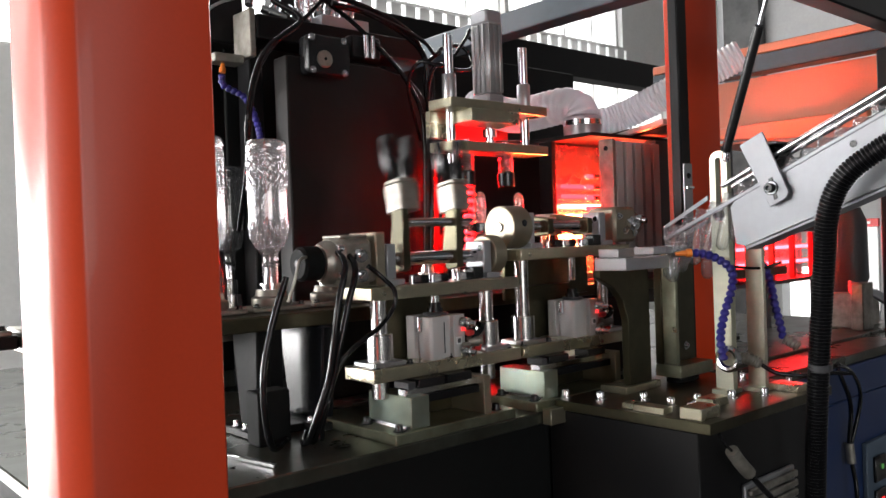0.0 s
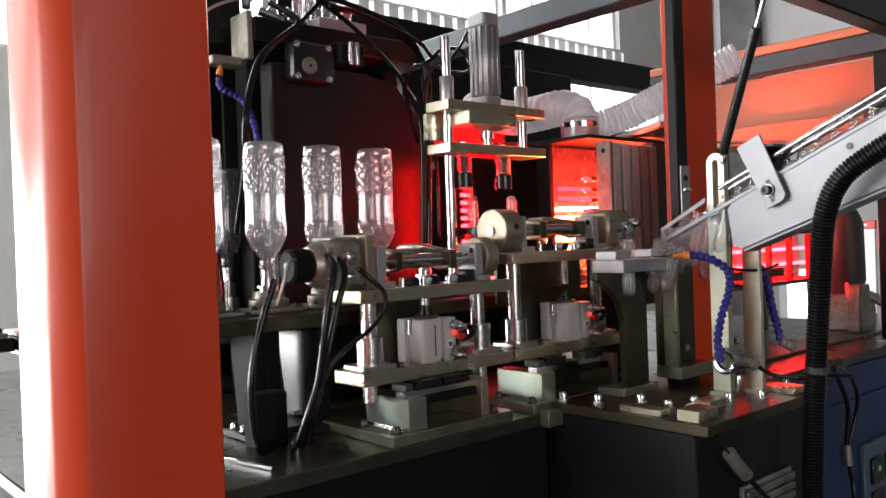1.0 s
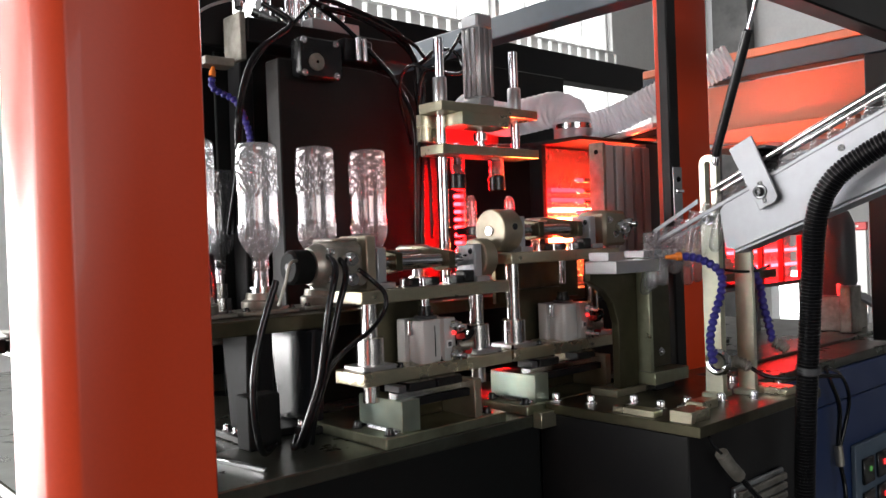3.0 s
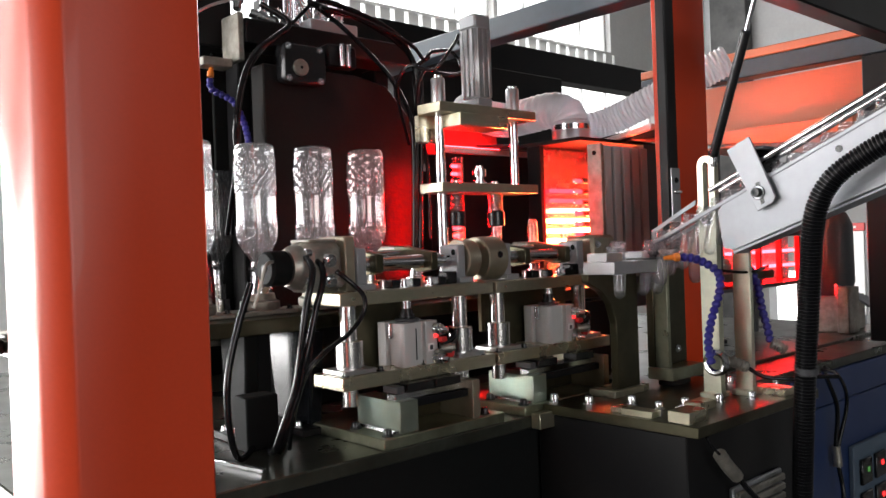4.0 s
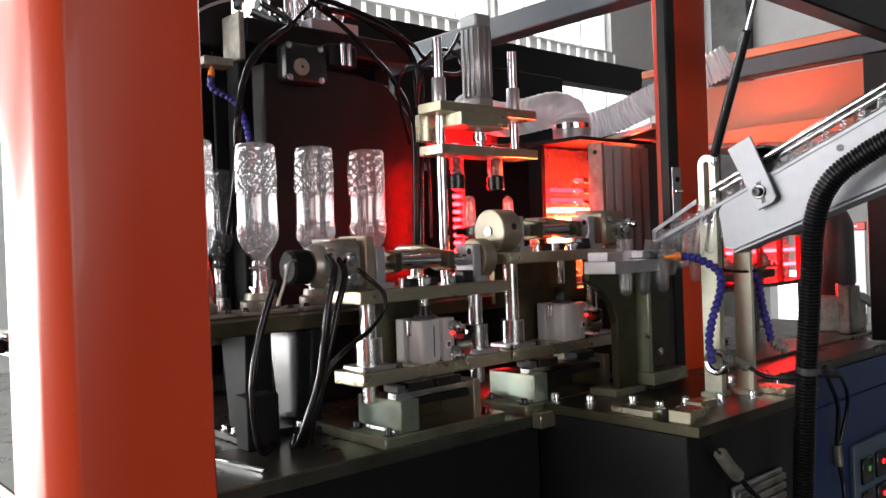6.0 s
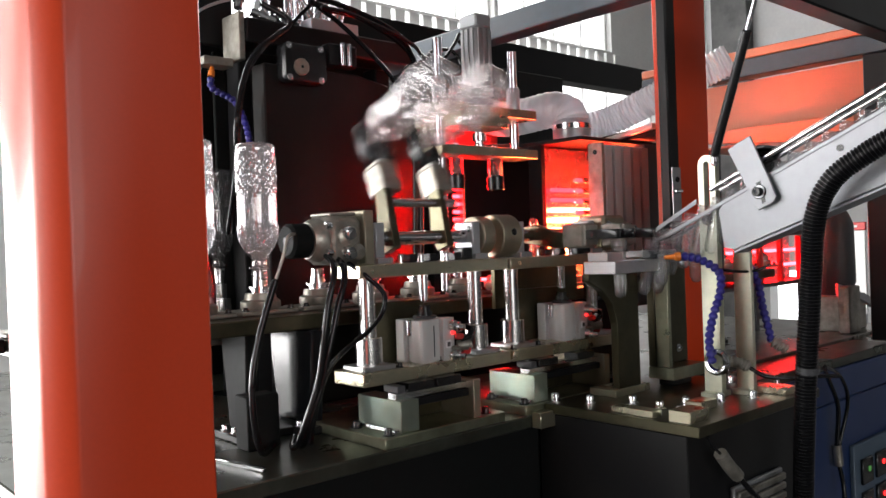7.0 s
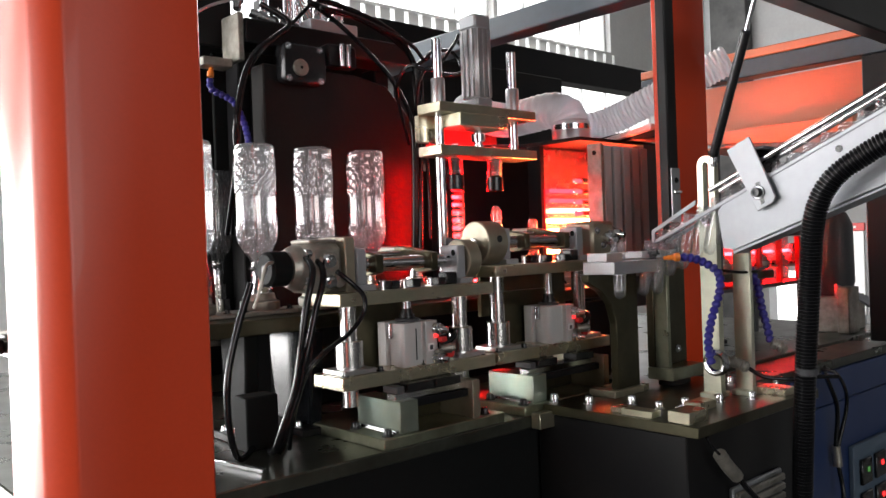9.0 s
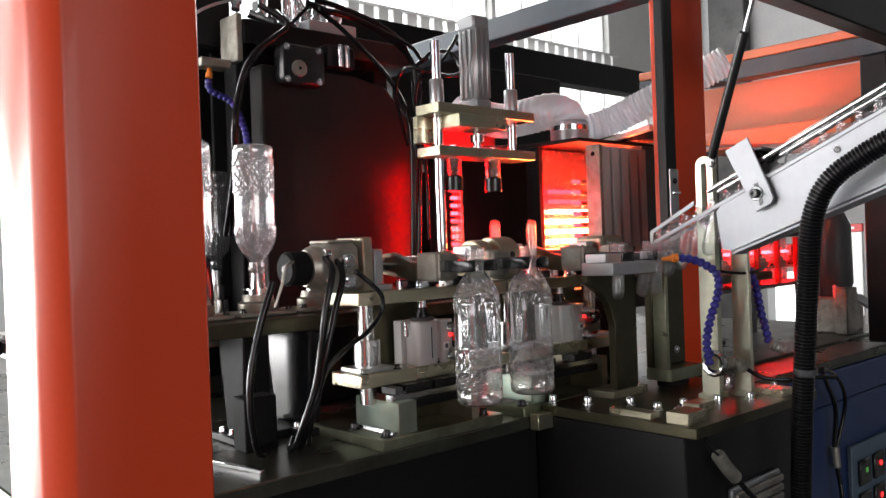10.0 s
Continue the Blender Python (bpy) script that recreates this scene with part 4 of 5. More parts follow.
for _k in range(3):
    part("spindle", lathe((.775 - .109 * _k, 1.574, 1.05), (.775 - .109 * _k, 1.574, 1.150), ((0, .026), (.4, .024), (.42, .016), (.7, .016), (.72, .0105), (1, .0105)), 16), CHROME, _b2)

# Added backing sheets: they keep the lit hall out of the dark gaps.
beam("dark_backing", (.50, 1.28, 1.78, 1.80, TABLE, 1.645), BED_BLACK, "black sheet added to darken the gap behind the mould station")
beam("dark_backing", (1.30, 2.55, 1.95, 1.97, TABLE, 1.42), BED_BLACK, "black sheet added to darken the gap behind the ovens")
# dark hood of the mould clamp between the rows
_h = thing("clamp_cover", (.6, 1.30, 1.06), "black rubber bellows cover over a clamp", "cover")
part("bellows", lathe((.575, 1.275, 1.062), (.575, 1.275, 1.215), ((0, .04), (.25, .042), (.5, .042), (.7, .036), (.9, .026), (1, .02)), 20), RUBBER, _h)
part("bellows_foot", box(.53, .62, 1.235, 1.315, 1.034, 1.062, .003), CAST, _h)

# Added baffles: the first covers a bright gap, the second stops lamp glow.
beam("dark_baffle", (1.2905, 1.50, 1.055, 1.059, TABLE, 1.058), BLACK, "black baffle added on the bed to cover a bright gap beside the preform unit")
beam("dark_baffle", (.74, 1.42, 1.275, 1.279, TABLE, 1.045), BLACK, "black baffle added on the bed behind the rail against the lamps' red light")

# ---- oven ----
def oven_bank(x0, x1, y0, y1, name_label):
    """Heater bank: grooved aluminium face, dark end plate and lamp tubes inside."""
    o = thing("heater_bank", (x0, y0, 1.03), name_label, "oven", "heater banks")
    part("end_plate", box(x0 - .004, x0 + .006, y0 - .012, y1 - .004, 1.10, 1.392, .001), CAST, o, "flat grey metal end plate")
    for dy in (.006,):
        part("screw", bolt(x0 - .004, y0 + dy, 1.372, .0035, .004, "x"), PLASTIC_K, o)
    n = 5
    w = (x1 - x0 - .008) / n
    for k in range(n):
        a = x0 + .008 + k * w
        part("fin", box(a, a + w * .74, y0 - .012, y1 - .012, 1.10, 1.388, .002), ANODISED, o, "vertical aluminium heat sink rib")
        part("groove", box(a + w * .74, a + w, y0, y1 - .012, 1.10, 1.386, .001), PLASTIC_K, o)
    part("foot", box(x0, x1, y0 + .002, y1, 1.03, 1.10, .002), DARK_GREY, o)
    return o


oven_bank(1.423, 1.60, 1.085, 1.115, "aluminium ribbed heater bank beside the row")
OVEN = thing("oven_tunnel", (1.43, 1.25, 1.03), "heater tunnel with glowing lamp tubes and polished reflector", "oven")
# Pinkish base: part of the lamps' red glow is put into the metal's colour.
REFLECT = material("red_glow_reflector", (0.85, 0.42, 0.42), 0.25, 0.9, 0.2, 30, 0.1, stain=(0.8, 0.36, 0.34), stain_scale=30)
part("reflector", box(1.445, 2.0, 1.262, 1.27, 1.06, 1.402, .001), REFLECT, OVEN, "reflector sheet tinted with the lamps' red glow")
part("side_frame", box(1.418, 1.432, 1.245, 1.285, 1.04, 1.406, .001), BLACK, OVEN, "black upright of the tunnel")
part("front_frame", box(1.602, 1.94, 1.09, 1.12, 1.06, 1.40, .001), DARK_GREY, OVEN)
for _k in range(7):
    _z = 1.162 + .0235 * _k
    part("lamp_tube", rod((1.455, 1.250, _z), (1.95, 1.250, _z), .0048, 10), IR_CORE if _k < 4 else (IR_HOT if _k < 5 else IR_DIM), OVEN, "glowing infrared lamp tube")
    if _k > 0:
        part("front_lamp", rod((1.452, 1.135, _z + .012), (1.655, 1.135, _z + .012), .0045, 10), IR_DIM, OVEN, "glowing lamp tube")
        part("lamp_end", rod((1.40, 1.135, _z + .012), (1.425, 1.135, _z + .012), .0045, 10), IR_DIM, OVEN, "red-glowing lamp end")
        part("lamp_cap", rod((1.4252, 1.135, _z + .012), (1.45, 1.135, _z + .012), .0055, 10), PLASTIC_K, OVEN, "dark lamp socket")
        part("holder_wire", hose([(1.402, 1.128, _z + .018), (1.394, 1.128, _z + .016), (1.392, 1.128, _z + .008), (1.402, 1.128, _z + .006)], .0012, 5, 3), CHROME, OVEN)
part("hood", prism([(1.13, 1.405), (1.30, 1.405), (1.46, 1.425), (1.46, 1.432), (1.30, 1.415), (1.13, 1.413)], "x", 1.42, 1.94, .001), BLACK, OVEN, "black sheet hood")
part("white_edge", prism([(1.214, 1.4106), (1.057, 1.4307), (1.057, 1.4437), (1.214, 1.4206)], "x", 1.585, 1.601, .001), WHITE_P, OVEN, "white painted hood edge")
part("hood_side", prism([(1.05, 1.444), (1.34, 1.419), (1.34, 1.416), (1.05, 1.414)], "x", 1.602, 1.7, .001), BLACK, OVEN)

REAR = thing("rear_heater", (1.25, 1.50, 1.03), "rear heater bank with red lamp tubes", "oven", "heater banks")
part("housing", box(1.30, 1.9, 1.44, 1.50, 1.03, 1.405, .002), BLACK, REAR, "black heater housing")
part("white_top_edge", box(1.28, 1.92, 1.425, 1.439, 1.405, 1.418, .001), WHITE_P, REAR, "white edge strip")
for _k in range(15):
    _z = 1.12 + .0168 * _k
    part("lamp_tube", rod((1.1905, 1.30, _z), (1.208, 1.30, _z), .0035, 8), IR_REAR, REAR, "red lamp tube end")
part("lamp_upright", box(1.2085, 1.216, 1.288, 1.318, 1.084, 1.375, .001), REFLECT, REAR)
# The red here stands for the heaters' glow on the panel.
part("red_backing", box(1.30, 1.56, 1.52, 1.53, 1.41, 1.49, .001), RED_P, REAR, "panel coloured with the lamps' red glow")


def glow_strip(x0, x1, y, z, r=.006):
    return solo("lamp_tube", rod((x0, y, z), (x1, y, z), r, 10), IR_RED, "added glowing red tube at the rear heaters", "lamp", "", 60, "oven lamps")


# Added tubes: red specks behind the guide rod, and light for the red panel.
glow_strip(1.24, 1.40, 1.36, 1.10, .0035)
glow_strip(1.32, 1.52, 1.475, 1.425, .0035)

# far part of the oven with its red windows
_o2 = thing("far_oven", (2.0, 1.35, TABLE), "second oven section with red-lit windows", "oven")
part("sill", box(1.95, 2.59, 1.12, 1.235, 1.03, 1.0405, .001), DARK_GREY, _o2)
for _x in (1.97, 2.25, 2.56):
    part("leg", box(_x, _x + .02, 1.17, 1.19, TABLE, 1.0295, .001), DARK_GREY, _o2)
part("lintel", box(1.95, 2.59, 1.12, 1.235, 1.175, 1.19, .002), DARK_GREY, _o2)
for _k in range(6):
    part("window_bar", box(1.96 + .122 * _k, 1.972 + .122 * _k, 1.125, 1.14, 1.041, 1.174, .001), RED_P, _o2)
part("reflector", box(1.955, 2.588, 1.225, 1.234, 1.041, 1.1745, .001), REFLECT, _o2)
for _z in (1.085, 1.13):
    part("lamp_tube", rod((1.96, 1.19, _z), (2.585, 1.19, _z), .005, 10), IR_RED, _o2, "glowing red lamp tube")

# ---- ducts over the oven ----
_d = thing("air_duct", (1.55, 1.30, 1.42), "translucent grey suction duct with steel clamp", "duct")
part("collar", lathe((1.526, 1.24, 1.416), (1.526, 1.24, 1.47), ((0, .045), (.9, .045), (1, .04)), 24), HOSE_CLEAR, _d)
part("clamp", lathe((1.526, 1.24, 1.446), (1.526, 1.24, 1.458), ((0, .0465), (1, .0465)), 24), CHROME, _d, "steel hose clamp")
part("flex_hose", hose([(1.526, 1.24, 1.465), (1.526, 1.25, 1.485), (1.515, 1.285, 1.500), (1.50, 1.35, 1.495), (1.50, 1.43, 1.495), (1.51, 1.52, 1.52), (1.52, 1.6, 1.55)], .042, 18, 8, 60, .002), HOSE_CLEAR, _d, "wrinkled translucent hose")
_d = thing("air_duct", (1.95, 1.24, 1.42), "translucent ribbed suction duct beside the oven hood", "duct")
part("flex_hose", hose([(1.60, 1.34, 1.47), (1.65, 1.29, 1.47), (1.694, 1.24, 1.485), (1.722, 1.15, 1.52), (1.76, 1.06, 1.56), (1.80, .98, 1.60)], .034, 18, 8, 90, .003), HOSE_CLEAR, _d, "ribbed translucent hose")

# ---- frame beams ----
beam("frame_beam", (1.46, 1.52, .40, 2.25, 1.693, 1.748), BLUE_GREY, "blue-grey painted overhead frame beam")
beam("frame_beam", (1.30, 3.6, 2.25, 2.33, 1.868, 1.985), BLACK, "black painted rear frame beam")
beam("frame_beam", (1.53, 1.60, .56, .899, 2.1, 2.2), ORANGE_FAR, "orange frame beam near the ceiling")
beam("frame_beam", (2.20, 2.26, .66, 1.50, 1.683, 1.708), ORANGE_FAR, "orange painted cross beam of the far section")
beam("frame_beam", (2.20, 2.26, .66, 1.50, 1.632, 1.682), BLUE_GREY, "blue-grey painted cross beam of the far section")
beam("frame_post", (2.20, 2.27, .77, .835, TABLE, 1.631), BLACK, "black painted post of the far section")
beam("frame_beam", (1.6, 2.42, 2.0, 2.24, 1.45, 1.80), BLACK, "black painted trunking behind the oven")
beam("frame_beam", (1.22, 2.6, .585, .625, 1.556, 1.635), BLACK, "black painted guard door beam along the feed side")
beam("frame_post", (2.56, 2.60, .585, .625, 0, 1.5555), BLACK, "black painted post under the guard door beam")
beam("frame_post", (1.446, 1.482, .925, .948, TABLE, 2.5), BLACK, "black door frame beside the orange post")
_l = thing("door_latch", (1.464, .921, 1.215), "scuffed steel door latch on the black frame", "latch")
part("strike_plate", box(1.449, 1.479, .921, .9248, 1.215, 1.325, .001), ALU_SATIN, _l)
part("keeper", box(1.452, 1.476, .914, .9208, 1.272, 1.280, .002), CHROME, _l)
part("screw", bolt(1.464, .921, 1.30, .004, .004, "y"), PLASTIC_K, _l)
_pn = thing("orange_hood", (2.0, 1.45, 1.3), "orange painted sheet hood over the far oven", "hood")
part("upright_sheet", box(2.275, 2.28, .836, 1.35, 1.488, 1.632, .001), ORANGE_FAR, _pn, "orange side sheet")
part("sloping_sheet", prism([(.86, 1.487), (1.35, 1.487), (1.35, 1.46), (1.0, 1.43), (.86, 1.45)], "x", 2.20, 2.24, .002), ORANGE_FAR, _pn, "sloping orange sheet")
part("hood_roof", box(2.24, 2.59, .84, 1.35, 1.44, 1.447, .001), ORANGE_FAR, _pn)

# gas spring of the guard door
_g = thing("gas_spring", (1.10, .66, 1.31), "black gas spring with polished rod", "gas spring")
_a, _b3 = Vector((1.225, .70, 1.315)), Vector((1.13, .54, 1.62))
part("tube", rod(_a, _a.lerp(_b3, .58), .0075, 14), PLASTIC_K, _g, "glossy dark tube")
part("piston_rod", rod(_a.lerp(_b3, .58), _b3, .0035, 10), CHROME, _g)
part("ball_end", lathe(_a - Vector((0, 0, .018)), _a, ((0, .004), (.5, .007), (1, .005)), 10), CHROME, _g)


def more_motions():
    walk(MOULD, rows_of(lambda t: Matrix.Translation((0.8, MOULD_Y + mould_at(t), TABLE))))
    walk(SHUTTLE, rows_of(lambda t: Matrix.Translation((1.25 + shuttle_at(t), .845, .916))))
    for k, b in enumerate(QUEUE):
        walk(b, rows_of(queue_pose(k)))


# ---- preform feed: base plate, shuttle, pick-up block, chute ----
PLATE_Z = .916
_b = thing("feeder_mount", (1.016, .62, TABLE), "yellow zinc base plate of the preform feed with bolts and pads", "base plate")
part("plate", box(1.016, 1.40, .618, .904, TABLE, PLATE_Z, .001), ZINC_SHADED, _b, "yellow zinc plate in a shaded colour")
for _x0, _x1, _y0, _y1, _h in ((1.026, 1.05, .70, .775, .010), (1.024, 1.075, .636, .672, .017), (1.112, 1.16, .672, .70, .013), (1.30, 1.34, .63, .68, .012)):
    part("pad", box(_x0, _x1, _y0, _y1, PLATE_Z, PLATE_Z + _h, .001), ZINC, _b, "zinc spacer pad")
for _x, _y in ((1.09, .730), (1.075, .684), (1.06, .843), (1.102, .789), (1.14, .715), (1.20, .69), (1.25, .66), (1.04, .90), (1.37, .68), (1.36, .76)):
    _s = part("bolt", bolt(_x, _y, PLATE_Z, .0065, .013, "z"), CHROME, _b, "shiny hexagon bolt")
_g = thing("side_guard_plate", (1.0, .93, TABLE), "dark zinc cover plate in front of the bed", "plate")
part("plate", box(.985, 1.30, .885, .904, TABLE - .02, TABLE + .006, .001), ZINC, _g)
part("end_block", box(1.025, 1.04, .862, .8848, TABLE - .018, TABLE - .002, .001), ZINC, _g)

_k = thing("pickup_stand", (1.05, .80, PLATE_Z), "aluminium preform pick-up block on a zinc stand", "stand")
part("pickup_block", box(1.042, 1.16, .77, .832, 1.1285, 1.1485, .001), ALU, _k, "milled aluminium block")
part("pickup_step", box(1.05, 1.092, .79, .83, 1.1486, 1.1625, .001), ALU, _k)
part("pickup_ledge", box(1.16, 1.262, .80, .84, 1.150, 1.1625, .001), ALU, _k)
part("stand_plate", prism([(1.065, 1.128), (1.20, 1.128), (1.20, PLATE_Z + .012), (1.138, PLATE_Z + .012), (1.138, 1.04), (1.125, 1.075), (1.10, 1.098), (1.065, 1.115)], "y", .84, .855, .001), ZINC_SHADED, _k, "curved zinc stand plate")
part("stand_foot", box(1.12, 1.22, .835, .89, PLATE_Z, PLATE_Z + .012, .001), ZINC, _k)

SHUTTLE = thing("feed_shuttle", (1.25, .845, .916), "yellow zinc angle bracket of the sliding preform shuttle", "shuttle")
part("upright", box(1.25, 1.355, .842, .857, .952, 1.160, .001), ZINC_SHADED, SHUTTLE, "zinc upright plate")
part("front_web", box(1.252, 1.262, .815, .8415, .952, 1.154, .001), ZINC_GREEN, SHUTTLE)
part("foot", box(1.25, 1.355, .806, .858, .930, .9515, .001), ZINC_GREEN, SHUTTLE, "thick zinc foot")
part("guide_shoe", box(1.27, 1.33, .82, .85, .9165, .9295, .001), PLASTIC_K, SHUTTLE)
for _x in (1.285, 1.322):
    part("bolt", bolt(_x, .8415, .978, .005, .006, "y"), CHROME, SHUTTLE)


def slotted_post(x, y, z1, w, d, slot):
    """Flat post with a rounded head and a long slot."""
    p = thing("slotted_post", (x, y, PLATE_Z), "pale zinc flat post carrying the preform chute", "post", "chute posts")
    r = w / 2
    if not slot:
        part("blade", box(x - d / 2, x + d / 2, y - r, y + r, PLATE_Z, z1, .001), ZINC_PALE, p)
    else:
        za, zb, s = z1 - .118, z1 - .016, r * .34
        bm = bmesh.new()
        for a, b, c, e in ((y - r, y + r, PLATE_Z, za), (y - r, y - s, za, zb), (y + s, y + r, za, zb)):
            box(x - d / 2, x + d / 2, a, b, c, e, 0, bm)
        k = 12
        head = [(y + r * math.cos(math.pi * i / k), zb + (z1 - zb) * math.sin(math.pi * i / k)) for i in range(k + 1)]
        hole = [(y + s * math.cos(math.pi * i / k), zb + s * math.sin(math.pi * i / k)) for i in range(k, -1, -1)]
        prism(head + hole, "x", x - d / 2, x + d / 2, 0, bm)
        part("blade", bm, ZINC_PALE, p, "", 30)
        part("clamp_screw", bolt(x - d / 2, y, za + .012, .0075, .010, "x"), CHROME, p, "socket screw with washer")
    part("foot", box(x - .022, x + .022, y - r, y + r, PLATE_Z, PLATE_Z + .008, .001), ZINC_PALE, p)
    return p


slotted_post(1.238, .719, 1.318, .031, .014, True)
slotted_post(1.292, .692, 1.19, .031, .010, False)

# the chute lies in a plane across the machine and climbs towards the operator
CHUTE_X = 1.205


def chute_z(y):
    """Height of the rails on which the preforms hang."""
    return 1.186 + (.79 - y) * .462


_c = thing("preform_chute", (CHUTE_X, .60, 1.15), "brushed sheet-steel preform chute with round guide rails", "chute")
for _dx in (0.0, .042):
    part("side_plate", prism([(.676, 1.163), (.66, 1.160), (.20, 1.335), (.20, 1.451), (.676, 1.2345), (.684, 1.222)], "x", CHUTE_X + _dx, CHUTE_X + _dx + .003, .0005), SHEET, _c, "brushed sheet-steel side")
for _dx in (-.002, .034):
    part("hanger_rail", prism([(.805, chute_z(.805) - .006), (.805, chute_z(.805)), (.20, chute_z(.20)), (.20, chute_z(.20) - .006)], "x", CHUTE_X + _dx, CHUTE_X + _dx + .006, .0005), SHEET, _c, "flat hanger rail")
part("end_cover", prism([(.806, chute_z(.806) - .004), (.806, chute_z(.806) + .018), (.72, chute_z(.72) + .026), (.72, chute_z(.72) + .018), (.80, chute_z(.8) + .012), (.80, chute_z(.80) - .004)], "x", CHUTE_X - .006, CHUTE_X - .003, .0005), SHEET, _c)
part("top_rail", rod((CHUTE_X + .004, .70, chute_z(.70) + .030), (CHUTE_X + .004, .20, chute_z(.20) + .030), .0045, 10), CHROME, _c, "round top guide rail")
part("top_rail", rod((CHUTE_X + .036, .70, chute_z(.70) + .030), (CHUTE_X + .036, .20, chute_z(.20) + .030), .0045, 10), CHROME, _c, "round top guide rail")
part("rivet", bolt(CHUTE_X, .491, 1.3027, .0035, .002, "x"), PLASTIC_K, _c)
part("under_tray", prism([(.66, 1.158), (.20, 1.333), (.20, 1.329), (.66, 1.154)], "x", CHUTE_X, CHUTE_X + .045, .0005), SHEET, _c)

_q = thing("clamp_plate", (CHUTE_X, .62, 1.22), "brushed steel clamp plate with slot and screw", "bracket")
_o = [(.659, 1.318), (.621, 1.336), (.5815, 1.240), (.586, 1.231), (.611, 1.2195)]
part("plate", prism(_o, "x", CHUTE_X - .012, CHUTE_X - .008, .0008), SHEET, _q, "brushed steel plate")
part("top_flange", box(CHUTE_X - .008, CHUTE_X + .06, .60, .64, 1.315, 1.319, .001), DARK_GREY, _q)
part("guide_block", prism([(.655, 1.30), (.615, 1.322), (.600, 1.295), (.64, 1.27)], "x", CHUTE_X + .004, CHUTE_X + .05, .002), PLASTIC_K, _q, "black guide block")
part("slot", prism([(.6135, 1.262), (.606, 1.265), (.598, 1.232), (.604, 1.229)], "x", CHUTE_X - .0128, CHUTE_X - .0122, .0003), PLASTIC_K, _q, "dark slot")
part("screw", bolt(CHUTE_X - .0122, .6085, 1.248, .0075, .012, "x"), PLASTIC_K, _q, "socket screw")
part("washer", lathe((CHUTE_X - .0123, .6085, 1.248), (CHUTE_X - .0138, .6085, 1.248), ((0, .0098), (1, .0098)), 20), ALU_SATIN, _q)
part("spacer", box(CHUTE_X - .008, CHUTE_X - .0005, .60, .62, 1.235, 1.262, .001), CHROME, _q)

QUEUE = []
for _i in range(26):
    QUEUE.append(tagged(new("preform", BLANK), "clear plastic preform hanging in the chute", "preform", "preforms in the chute"))


def queue_pose(k):
    """Preform k of the queue: hangs mouth up between the rails and moves two places down each cycle."""
    def fn(t):
        n = math.floor(t / CYCLE + 1e-6)
        gone = 2 * n + ease(phase(t), ((0, 0), (.15, 0), (.75, 2), (2.6, 2)))
        s = max(k - gone, 0.0)
        y = .80 - .026 * s
        lean = 14.0
        top = Vector((CHUTE_X + .021, y, chute_z(y)))
        if k - gone < 0:
            # goes on into the pick-up block
            top += Vector((-.035 * min(1.0, gone - k), .004 * min(1.0, gone - k), -.02 * min(1.0, gone - k)))
        return Matrix.Translation(top) @ Matrix.Rotation(radians(180 + lean), 4, "X") @ Matrix.Translation((0, 0, -.0172))
    return fn


# corrugated hose from the chute to the cabinet
_h = thing("corrugated_hose", (1.20, .55, .7), "thick black corrugated cable hose", "hose")
part("hose", hose([(1.17, .30, 1.36), (1.168, .38, 1.318), (1.165, .44, 1.288), (1.160, .485, 1.255), (1.165, .512, 1.205), (1.185, .530, 1.12), (1.20, .545, 1.02), (1.215, .56, .90), (1.235, .575, .78), (1.25, .585, .62), (1.25, .59, .30)], .0135, 14, 8, 190, .0022), HOSE_BLACK, _h, "glossy ribbed hose")
for _p3, _p4 in (((1.205, .548, .985), (1.2065, .549, .975)), ((1.168, .380, 1.318), (1.168, .388, 1.314))):
    part("cable_tie", lathe(_p3, _p4, ((0, .0168), (1, .0168)), 18), DARK_GREY, _h)

segmented_tube([(1.208, .706, .975), (1.203, .708, 1.01), (1.207, .702, 1.05), (1.215, .692, 1.09), (1.215, .69, 1.12), (1.205, .70, 1.135), (1.185, .715, 1.148), (1.165, .73, 1.152)], .0075, ((1.163, .7315, 1.152), (1.143, .747, 1.151)), "dark blue segmented coolant tube with orange nozzle")
segmented_tube([(1.335, .668, 1.0), (1.33, .672, 1.03), (1.325, .677, 1.06), (1.318, .68, 1.10), (1.31, .69, 1.13)], .0075, ((1.31, .691, 1.131), (1.30, .70, 1.14)), "dark blue segmented coolant tube behind the post")
_r = thing("hose_clip", (1.215, .70, .97), "bright steel hose ring on the post", "clip")
part("ring", hose([(1.212, .70 + .017 * math.cos(a * math.pi / 8), .977 + .017 * math.sin(a * math.pi / 8)) for a in range(17)], .006, 8, 2), CHROME, _r)
for _pts, _lab in (([(1.23, .69, .977), (1.238, .682, .976), (1.246, .676, .972), (1.254, .668, .966)], "grey cable connector at the post"), ([(1.33, .665, 1.0), (1.336, .655, .994), (1.342, .645, .986)], "grey cable connector at the rear post")):
    solo("cable_connector", hose(_pts, .0078, 10, 5, 150, .0022), CAST, _lab, "connector", "", 50, "cable connectors")
air_hose([(1.254, .668, .966), (1.275, .65, .950), (1.31, .62, .945), (1.35, .60, .945), (1.40, .585, .94)], .005, None, "black cable lying on the feed base")
air_hose([(1.235, .708, 1.128), (1.27, .69, 1.122), (1.30, .675, 1.122), (1.32, .66, 1.13)], .0035, None, "thin black cable tied round the posts")

# ---- blue cabinet at the feed end ----
_c = thing("control_cabinet", (1.32, .80, 0), "navy blue enamelled machine cabinet with seams", "cabinet")
part("upper_panel", box(1.41, 2.6, .795, .87, .797, TABLE - .031, .003), NAVY, _c, "navy blue upper panel")
